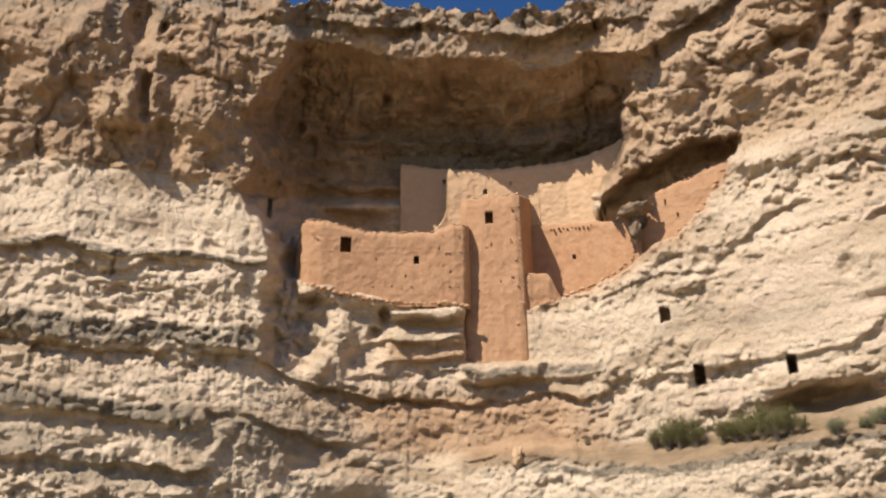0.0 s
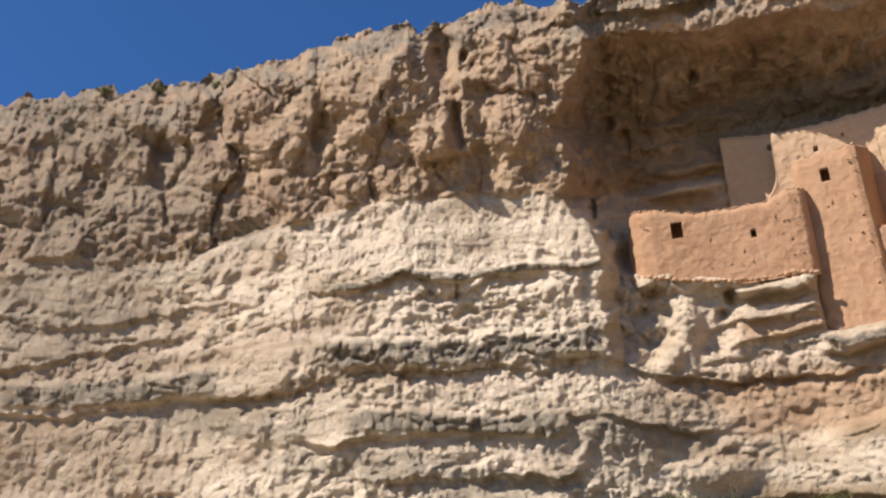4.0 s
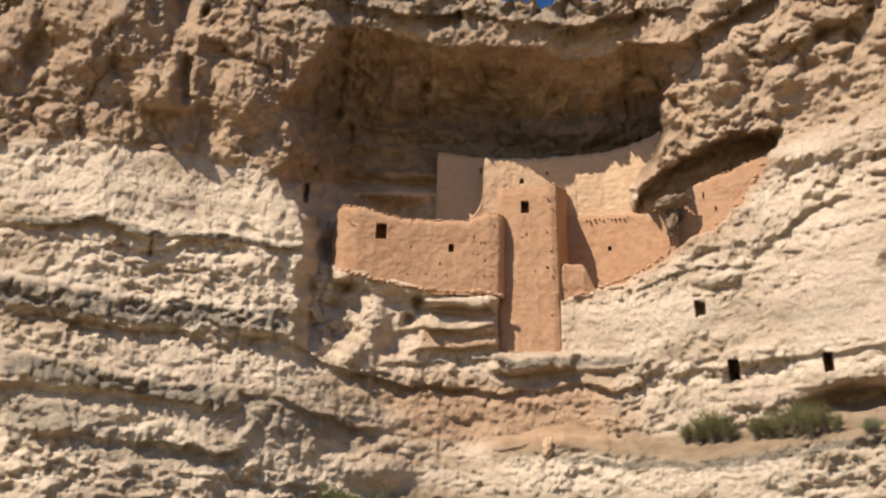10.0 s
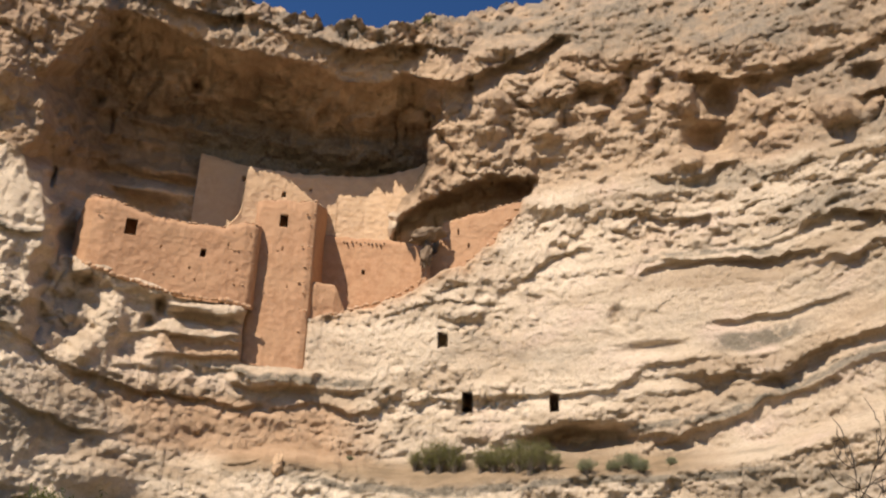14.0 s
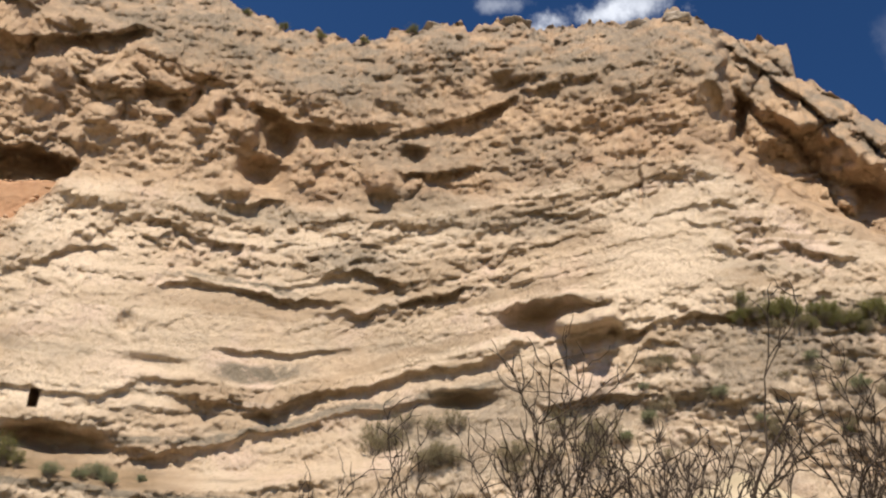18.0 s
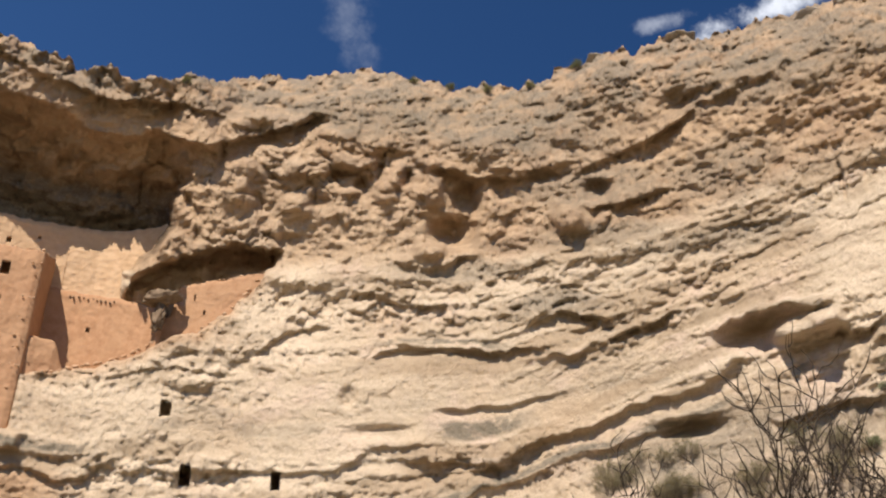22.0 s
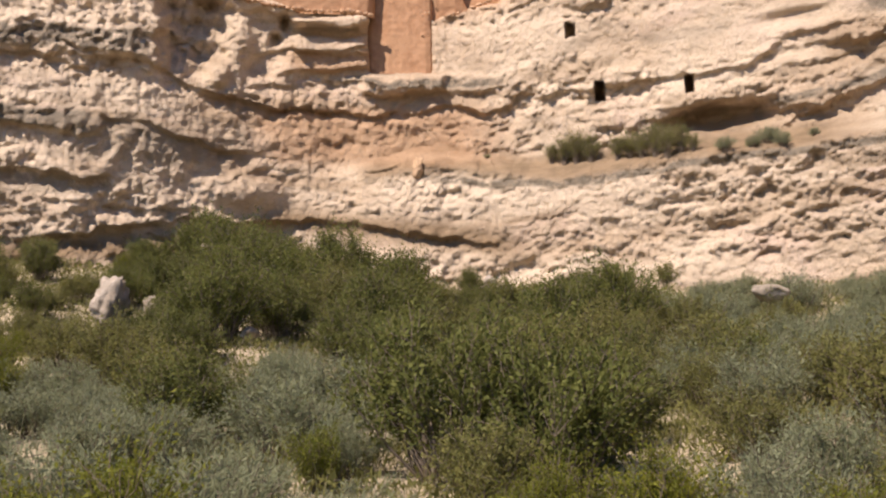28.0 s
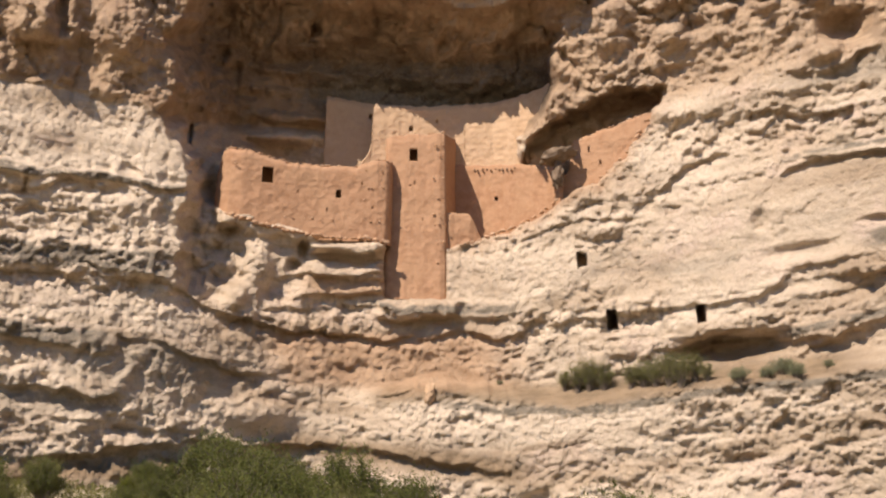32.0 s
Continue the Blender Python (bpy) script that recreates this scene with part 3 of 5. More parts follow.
def cliff_relief(az, el):
    """Distance of the rock, and its colouring, over bearings and elevations."""
    s, h = np.radians(az) * 44.0, 44.0 * np.tan(np.radians(el))
    wob = 0.22 * fbm(s * 0.35, h * 0.35, 4, 40) + 0.10 * fbm(s * 1.6, h * 1.6, 3, 41)
    sky_el, bed = line(SKYLINE, az), line(BEDDING, az)
    keep = smooth(21.0, 23.5, el + wob)
    warp = az + 1.6 * wob
    r = np.where(az < 3, line(FACE, warp) * keep + line(FACE_LOW, warp) * (1 - keep), line(FACE, az)) + 0.12 * (np.minimum(h, 26) - 20)
    r = r - 0.05 * np.maximum(h - 27, 0) * (1 - smooth(-17, -13, az))
    past = az - line(CORNER, el) + 2.5 * wob
    r = r + 5.2 * smooth(0, 0.9, past) * (1 - 0.55 * smooth(2.5, 8, past)) + 0.3 * np.maximum(past - 3, 0)
    blend = 0.25 + 0.65 * smooth(14, 20, az)
    folds = boulders((s + 0.55 * h) * 0.42 + 0.5 * wob, (h - 0.25 * s) * 0.22, 66)
    r = r - smooth(0.2, 1.2, past) * (1.7 * (folds - 0.5) + 0.45 * boulders((s + 0.4 * h) * 1.1, h * 0.8, 67))
    upper = smooth(-blend, blend, el - bed + wob)
    # pale beds below
    patch = np.clip(0.85 + 0.7 * fbm(s * 0.09, h * 0.15, 3, 48), 0.25, 1.6)
    key = line(KEYBED, az)
    level = np.where(az > 46, line([(46, 34.1), (56, 36.2), (70, 34), (100, 30)], az), bed)
    bh = np.where(el < key, (el - key) * 0.9, (el - key) / np.maximum(level - key, 3) * 9) + 0.25 * wob
    ls, lh = s + 0.5 * fbm(s * 0.6, h * 0.6, 3, 44), h + 0.35 * fbm(s * 0.5, h * 0.5, 3, 46)
    ragged = np.clip(0.5 + 1.1 * fbm(s * 0.13, bh * 0.4, 3, 47), 0.12, 1.25)
    # clean chalky stretches between the broken ones
    clean = np.maximum(np.exp(-((az - 29) / 12) ** 4 - ((bh - 1.9) / 1.1) ** 4), np.exp(-((az - 53.3) / 3.6) ** 4 - ((el - 29.8) / 2.6) ** 4))
    clean = np.maximum(clean, 0.7 * np.exp(-((az + 20) / 8) ** 4 - ((el - 28.9) / 1.8) ** 4))
    ragged = ragged * (1 - 0.8 * clean)
    left_side = 1 - smooth(-16, -8, az)
    crumbly = 1 - (smooth(13, 22, az) * smooth(-1.5, 0.5, bh))
    slaty = 1 - 0.5 * crumbly
    out_low = 0.38 * fbm(s * 0.12, h * 0.2, 3, 19) + slaty * (1 - 0.6 * clean) * (0.26 * bed_steps(s, bh, 0.62, 11) + 0.13 * bed_steps(s, bh, 1.7, 12) + 0.05 * bed_steps(s, bh, 4.1, 13))
    out_low = out_low + 0.16 * ragged * fbm(s * 0.8, bh * 1.3, 4, 14, 0.6) - 0.22 * ragged * smooth(0.3, 0.7, fbm(s * 0.9, bh * 1.6, 3, 15))
    out_low = out_low + ragged * (1 - 0.66 * crumbly) * (0.17 * boulders(ls * 0.9, lh * 1.3, 22) + 0.09 * boulders(ls * 2.1, lh * 2.7, 25)) + (0.03 + 0.035 * ragged) * (1 - 0.5 * clean) * boulders(ls * 4.4, lh * 4.9, 26) + 0.03 * boulders(ls * 2.4, lh * 2.6, 126) * (1 - 0.8 * clean)
    out_low = out_low + crumbly * (0.04 * boulders(ls * 1.4 + 0.3 * lh, lh * 1.7, 222) + 0.085 * fbm(s * 1.9, h * 1.5, 4, 224, 0.72) * np.clip(ragged + 0.25, 0, 1.2) + 0.05 * boulders(ls * 3.6, lh * 3.3, 225))
    out_low = out_low + left_side * (0.10 * fbm(ls * 1.9, lh * 0.55, 3, 27) + 0.04 * boulders(ls * 2.6, lh * 0.9, 28))
    # blocky ochre rock above
    ws, wh = s + 0.7 * fbm(s * 0.5, h * 0.5, 3, 50), h + 0.7 * fbm(s * 0.5, h * 0.5, 3, 55)
    rightward = smooth(9, 15, az)
    out_up = (1 - rightward) * (0.85 * patch * boulders(ws * 0.38, wh * 0.21, 31) + 0.24 * patch * boulders(ws * 0.95, wh * 0.6, 33) + 0.07 * boulders(ws * 2.4, wh * 1.9, 35) + 0.13 * fbm(s * 1.5, h * 1.2, 4, 38, 0.7))
    out_up = out_up + rightward * (0.42 * patch * boulders(ws * 0.27, wh * 0.4, 131) + 0.33 * np.clip(patch - 0.3, 0, 2) * boulders(ws * 0.75, wh * 1.0, 133) + 0.2 * bed_steps(s, h - 0.1 * s, 0.8, 135) + 0.07 * bed_steps(s, h - 0.1 * s, 2.2, 136)
                                   + 0.14 * fbm(s * 1.2, h * 1.5, 4, 137, 0.6) + 0.05 * boulders(ws * 2.6, wh * 2.9, 134))
    near_brow = smooth(-16, -12, az) * (1 - smooth(8, 11, az)) * np.exp(-((el - line(BROW, az)) / 1.3) ** 4)
    out_up = out_up * (1 - 0.75 * near_brow) + (0.30 - 0.14 * rightward) * billow(s * 0.5, h * 0.45, 5, 36, 0.55) + 0.6 * fbm(s * 0.1, h * 0.14, 3, 37)
    r = r - (1 - upper) * out_low - upper * (out_up - 0.3 - 0.5 * (1 - smooth(-16, -12, az)) - 0.65 * smooth(11, 16, az))
    for points, slot, slot_h, over, over_h in LEDGES:
        c = columns(az, points[0][0] - 1.5, points[-1][0] + 1.5)
        a, b, w = az[:, c], s[:, c], wob[:, c]
        wide = smooth(points[0][0] - 1.5, points[0][0] + 0.5, a) * (1 - smooth(points[-1][0] - 0.5, points[-1][0] + 1.5, a))
        vary = np.clip(0.5 + 0.75 * fbm(b * 0.22, h[:, c] * 0.05, 3, int(points[0][0] * 3) + 200), 0.12 if slot < 0.4 else 0.4, 1.3) * wide
        d = el[:, c] - line(points, a) + 1.3 * w
        x = np.maximum(-d, 0) / slot_h
        r[:, c] += vary * np.where(d < 0, 0.85 * slot * x * np.exp(1 - x) - over * np.exp(-3 * x), -over * np.exp(-np.maximum(d, 0) / over_h))
    for a, e, wa, we, out in KNOBS:
        c = columns(az, a - 2.2 * wa - 0.5, a + 2.2 * wa + 0.5)
        d = ((az[:, c] - a + 0.5 * wob[:, c]) / wa) ** 2 + ((el[:, c] - e + 0.5 * wob[:, c]) / we) ** 2
        r[:, c] -= out * np.exp(-d ** 1.6)
    for a, e, wa, we, out in BLOCKS:
        r = r - out * smooth(-0.15, 0.5, wa - np.abs(az - a + 2 * wob)) * smooth(-0.08, 0.14, we - np.abs(el - e - 0.06 * (az - a) + 0.8 * wob))
    for a0, a1, e0, e1, deep in DOORWAYS:
        r = r + deep * ((az > a0) & (az < a1) & (el > e0 + 0.5 * wob) & (el < e1 + 0.3 * wob))
    # bench that carries the shrubs
    bench = line([(-12, 15.2), (-4, 16.4), (-1, 16.9), (2, 17.3), (9.2, 16.4), (15.6, 17), (21.7, 17), (28, 17.4), (36, 19), (45, 20.5), (60, 21)], az)
    r = r - 1.9 * smooth(-7, 2, az) * (1 - smooth(40, 55, az)) * (1 - smooth(-0.1, 1.0, el - bench + 0.8 * wob))
    for points, tall in BANDS[:4]:
        ends = smooth(points[0][0] - 1.2, points[0][0] + 1, az) * (1 - smooth(points[-1][0] - 1, points[-1][0] + 1.2, az))
        d = (el - line(points, az) + 0.9 * wob) / tall
        r = r - ends * 0.28 * smooth(-0.1, 0.1, d) * (1 - smooth(0.8, 1.1, d)) * (0.5 + boulders(ls * 1.5, lh * 1.3, 29))
    # crest lies back
    top = np.clip((el - (sky_el - 2.6)) / 2.6, 0, 1)
    brow_span = smooth(-17, -13, az) * (1 - smooth(9, 13, az))
    r = r + 2.2 * top ** 1.5 * (1 - 0.85 * brow_span) - 0.26 * brow_span * np.maximum(el - 38, 0) - 0.42 * near_brow
    # alcove: a roof that slopes down to the back, a shaded left cheek, a sharp right edge
    roof = np.clip((line(BROW, az) - el + 0.8 * wob) / 5.4, 0, 1) ** 0.75
    left = np.clip((az - line(CHEEK_LEFT, el) + 2.2 * wob) / 4.6, 0, 1) ** 0.8
    right = np.clip((line(CHEEK_RIGHT, el) - az + 1.6 * wob) / 0.8, 0, 1) ** 0.6
    foot = el - line(WALL_FOOT, az) + 0.9 * wob + 0.16 * fbm(s * 1.8, h * 1.8, 3, 87)
    floor_up = np.where(az < 1.9, smooth(26.5, 27.6, el + 0.4 * wob), smooth(-0.12, 0.12, foot))
    inside = np.minimum(np.minimum(roof, left), np.minimum(right, floor_up))
    r = r + 5.6 * inside + inside * (0.45 * (out_up - 0.3) - 0.5 * fbm(s * 0.08, h * 0.8, 4, 75) - 0.2 * fbm(s * 0.8, h * 1.2, 3, 77))
    # the overhang right of the alcove and the hollow below it
    lip = line([(6.8, 30.3), (7.2, 31.0), (8, 31.6), (10, 32.4), (13.7, 33.1), (16, 32.9)], az)
    span = smooth(6.8, 7.2, az) * (1 - smooth(15.6, 16.2, az))
    under = el - lip + 1.9 * wob
    r = r + span * np.where(under < 0, (2.3 - 0.5 * boulders(s * 1.2, h * 1.2, 72)) * smooth(-0.05, 0.6, -under) * smooth(-0.15, 0.15, foot), -0.7 * np.exp(-np.maximum(under, 0) / 1.2))
    r = r - span * (0.35 * boulders(s * 1.7, h * 1.7, 73) + 0.15 * boulders(s * 3.6, h * 3.6, 74)) * np.exp(-((under - 0.4) / 1.3) ** 4)
    # the bed is cut back behind the foot of the tower
    r = r + 2.0 * smooth(-1.8, -1.5, az + 0.5 * wob) * (1 - smooth(1.85, 2.02, az)) * smooth(22.3, 22.5, el + 0.4 * wob) * (1 - floor_up)
    # a sill of rock carries the curved wall
    r = r - 0.5 * smooth(-12.2, -11.6, az) * (1 - smooth(-1.9, -1.6, az)) * np.exp(-((el - line([(-12, 26.3), (-8.6, 25.75), (-5.9, 25.45), (-1.5, 25.2)], az) + wob) / 0.42) ** 4)
    # rough side of the buttress beside the dwelling
    nook = smooth(-14.2, -13.2, az) * (1 - smooth(-11.5, -9, az)) * smooth(21.5, 23.5, el)
    r = r - nook * (0.45 * boulders(s * 1.6, h * 0.8, 85) + 0.3 * fbm(s * 0.7, h * 1.4, 3, 86))
    r = r - 0.16 * np.clip(top * 2, 0, 1) * boulders(s * 2.2, h * 3.2, 61) - 0.1 * np.clip(top * 2, 0, 1) * boulders(s * 4.2, h * 5.0, 62)
    r = r - 0.035 * billow(s * 2.6, h * 2.6, 3, 60) * (1 + upper) * (1 - 0.6 * clean)
    ochre = np.clip(upper * (1 - 0.25 * rightward * (1 - smooth(24, 30, az))) + 0.35 * smooth(0.1, 0.7, fbm(s * 0.12, h * 0.2, 3, 70)), 0, 1)
    ochre = np.maximum(ochre, 0.8 * smooth(-8.5, -6.5, az) * (1 - smooth(3, 8, az)) * smooth(17.0, 17.8, el) * (1 - smooth(20.0, 20.6, el)))
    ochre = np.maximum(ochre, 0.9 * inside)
    ochre = np.maximum(ochre, 0.85 * smooth(1.9, 2.4, az) * (1 - smooth(15, 16, az)) * np.exp(-(foot / 0.55) ** 2))
    ochre = np.maximum(ochre, 0.8 * smooth(0, 1.5, past))
    # grey crest; far-left upper rock greyed too, weathered and painted darker as turned from sun
    crest = np.clip((el - (sky_el - 2.4 - 1.3 * smooth(10, 16, az) + 3 * wob)) / 1.4, 0, 1) + 0.15 * upper * (1 - smooth(-30, -20, az))
    crest = crest + 0.7 * smooth(34, 42, az) * (1 - smooth(20.6, 22.2, el - 0.1 * np.maximum(az - 42, 0) + wob)) * smooth(-0.4, 0.4, fbm(s * 0.4, h * 0.7, 3, 97) + 0.2) + 0.8 * smooth(50, 56, az) * (1 - smooth(25, 26.8, el + wob)) * smooth(-0.3, 0.4, fbm(s * 0.4, h * 0.6, 3, 95) + 0.25)
    lichen = np.zeros_like(az)
    for a, e, wa, we in STAINS:
        d = ((az - a) / wa) ** 2 + ((el - e + wob) / we) ** 2
        lichen = np.maximum(lichen, 0.62 * np.exp(-d ** 2))
    chalk = np.zeros_like(az)
    for points, tall in BANDS:
        ends = smooth(points[0][0] - 1.2, points[0][0] + 1, az) * (1 - smooth(points[-1][0] - 1, points[-1][0] + 1.2, az))
        d = (el - line(points, az) + 0.9 * wob) / tall
        lichen = np.maximum(lichen, ends * smooth(-0.1, 0.15, d) * (1 - smooth(0.75, 1.05, d)))
        if tall > 1.4:
            chalk = np.maximum(chalk, ends * np.exp(-((d - 1.08) / 0.09) ** 2))
    # dark band over the back wall: soot, and roof shade painted in
    soot_shade = smooth(32.4, 33.0, el) * (1 - smooth(33.6, 36, el)) * smooth(-9, -5, az) * (1 - smooth(6.5, 9, az)) * inside
    # the hollow under the overhang is coloured darker to deepen its shade
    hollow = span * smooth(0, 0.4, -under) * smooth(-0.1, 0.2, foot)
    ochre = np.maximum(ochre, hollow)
    # alcove soot and painted shade, plus a little painted shade in the hollow
    smoke_shade = 0.2 * hollow + np.clip(inside * 1.5, 0, 1) * smooth(31, 33, el) * (0.46 + 0.62 * (1 - smooth(33.9, 36.2, el + 0.8 * wob)) * smooth(-9, -4, az))
    ochre = np.maximum(ochre, 0.4 * smooth(-13.5, -12.5, az) * (1 - smooth(-2, 2, az)) * smooth(20, 21, el))
    white = 0.9 * smooth(-0.05, 0.4, fbm(s * 0.13, h * 0.35, 4, 80)) * (1 - upper) * np.exp(-((az + 21) / 9) ** 4) * smooth(22.3, 23, el)
    red = np.exp(-((el - line([(-40, 11.2), (-21, 12.1), (-13, 12.8), (-10, 13.4), (-6.4, 14.4), (0, 13.8), (4.4, 13.1), (12, 11.5)], az)) / 0.75) ** 2) * (1 - smooth(5, 8, az))
    red = np.maximum(red, 0.95 * np.exp(-((el - bench - 0.4 + 0.5 * wob) / 0.8) ** 4) * smooth(-3, -1, az) * (1 - smooth(22, 27, az)))
    red = np.maximum(red, 0.6 * np.exp(-((az - 18.3) / 2.9) ** 4 - ((el - 18.3) / 0.7) ** 4))
    red = np.maximum(red, 0.15 * nook)
    white = np.maximum(white, (1 - smooth(13, 27, az)) * (1 - upper) * (1 - smooth(-14, -11, az) * (1 - smooth(2, 8, az)) * smooth(17, 18.5, el) * (1 - 0.6 * smooth(20.5, 21.5, el))) * np.clip(0.55 + 0.6 * fbm(s * 0.3, bh * 0.8, 4, 160, 0.6), 0, 0.9) * (0.35 + 0.65 * smooth(-44, -33, az)))
    white = np.maximum(white, 0.7 * np.exp(-((az - 53.3 + wob) / 3.4) ** 4 - ((el - 29.8 + 2 * wob) / 2.8) ** 4))
    tone = np.clip(0.5 + 0.9 * fbm(s * 0.14, bh * 0.9, 4, 150, 0.6) + 0.5 * fbm(s * 0.5, bh * 3.2, 3, 153) * ragged + 0.45 * (1 - smooth(-41, -33, az)) - 0.5 * clean, 0, 1)
    stained = np.clip((upper * (0.35 + 0.5 * (1 - smooth(-38, -31, az))) + 0.45 * (1 - upper) * (1 - smooth(-42, -36, az))) * (1 - smooth(-17, -12, az)), 0, 1)
    rust = 0.75 * smooth(-8.8, -6.8, az + 3 * wob) * (1 - smooth(3, 8, az)) * smooth(16.9, 17.8, el) * (1 - smooth(20.1, 20.7, el))
    rust = np.maximum(rust, 0.8 * smooth(-7.2, -5.5, az) * (1 - smooth(-1.7, -1.4, az)) * smooth(22.2, 22.5, el + wob) * (1 - smooth(23.2, 23.9, el + wob)))
    rust = np.maximum(rust, 0.55 * smooth(1.9, 2.4, az) * (1 - smooth(14.5, 16, az)) * np.exp(-(foot / 0.7) ** 2))
    return r, dict(rust=rust, varnish=stained, tone=tone, ochre=ochre, crest=np.clip(crest, 0, 1), lichen=np.clip(np.maximum(lichen, soot_shade), 0, 1), white=np.maximum(white, 0.8 * chalk), red_earth=red, soot_shade=smoke_shade)


def build_cliff():
    az = np.concatenate([np.arange(-66, -56, 0.3), np.arange(-56, 76, 0.094), np.arange(76, 92.01, 0.3)])
    sky_el = line(SKYLINE, az) + 0.28 * fbm(az * 0.9, az * 0, 4, 90, 0.6) + 0.10 * boulders(az * 1.6, az * 0 + 0.4, 92) + 0.05 * boulders(az * 4.5, az * 0 + 0.7, 93)
    az2, rise = np.meshgrid(az, np.linspace(7.5, 44.0, 395))
    el = np.minimum(rise, sky_el)
    r, tint = cliff_relief(az2, el)
    # past the crest the ground lies level
    over = np.maximum(rise - sky_el, 0)
    x, y, z = spot(az2, el, r)
    x, y = x + 1.2 * over * np.sin(np.radians(az2)), y + 1.2 * over * np.cos(np.radians(az2))
    z = z - 0.1 * over
    # the plateau runs back from the crest
    back = np.array([1.0, 4.0, 15.0, 60.0, 250.0])[:, None]
    a = np.radians(az)[None, :]
    bx, by = x[-1:] + back * np.sin(a), y[-1:] + back * np.cos(a)
    bz = z[-1:] - 0.15 * back ** 0.7 + 0 * back
    x, y, z = np.vstack([x, bx]), np.vstack([y, by]), np.vstack([z, bz])
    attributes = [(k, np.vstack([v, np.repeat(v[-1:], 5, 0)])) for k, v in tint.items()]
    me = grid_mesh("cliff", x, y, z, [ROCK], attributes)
    return tagged(new("cliff", me), "weathered pale limestone cliff with ochre upper beds and a deep alcove", "cliff", kind="structure")


cliff = build_cliff()


# ---- ground: a talus slope that climbs to the cliff, the valley floor behind ----
def ground_height(x, y):
    az, r = np.degrees(np.arctan2(x, y)), np.hypot(x, y)
    foot = line([(-180, 0), (-80, 0), (-60, 8), (-40, 11), (-21, 10.2), (-9, 11.2), (0, 10), (10, 9), (25, 8.6), (45, 11), (60, 14), (75, 10), (90, 0), (180, 0)], az)
    reach = line([(-180, 60), (-75, 72), (-50, 54), (-33, 45), (-20, 42.5), (-10, 43.5), (0, 43.5), (15, 41.5), (35, 38.5), (56, 36), (75, 50), (100, 70), (180, 60)], az)
    t = np.clip((r - 7) / (reach - 7), 0, 1.6)
    return foot * (0.55 * t + 0.45 * t * t) + (0.25 * fbm(x * 0.18, y * 0.18, 3, 110) + 0.08 * fbm(x * 0.9, y * 0.9, 3, 115)) * np.clip(r / 6, 0, 1)


def ground_material():
    g = Graph("dry_earth")
    mid, fine = g.noise(0.35, 5), g.noise(6, 6, 0.65)
    col = g.mix(g.ramp(mid, 0.35, 0.65), (0.45, 0.37, 0.255), (0.35, 0.29, 0.19))
    col = g.mix(g.math("MULTIPLY", g.ramp(fine, 0.5, 0.7), 0.6), col, (0.40, 0.32, 0.22))
    return g.finish(col, 0.95, [(fine, 0.7, 0.05), (g.noise(1.2, 5), 0.5, 0.2)])


EARTH = ground_material()


def build_ground():
    a = np.radians(np.linspace(-180, 180, 361))
    r = np.concatenate([np.linspace(0.0, 50, 160), np.geomspace(53, 4500, 40)])
    A, Rr = np.meshgrid(a, r)
    x, y = Rr * np.sin(A), Rr * np.cos(A)
    z = ground_height(x, y)
    z = np.where(Rr > 50, z * np.clip((140 - Rr) / 90, 0, 1), z)
    me = grid_mesh("ground", x, y, z, [EARTH])
    return tagged(new("ground", me), "dry stony talus slope below the cliff", "ground", kind="structure")


ground = build_ground()


# ---- the cliff dwelling ----
def thing(name, label, category, group="", at=(0, 0, 0)):
    ob = new(name)
    ob.location = at
    return tagged(ob, label, category, group)


def part(name, me, parent, label=""):
    ob = new(name, me)
    ob.parent = parent
    ob.matrix_parent_inverse = Matrix.Translation(-parent.location) if parent.parent is None else Matrix()
    return tagged(ob, label)


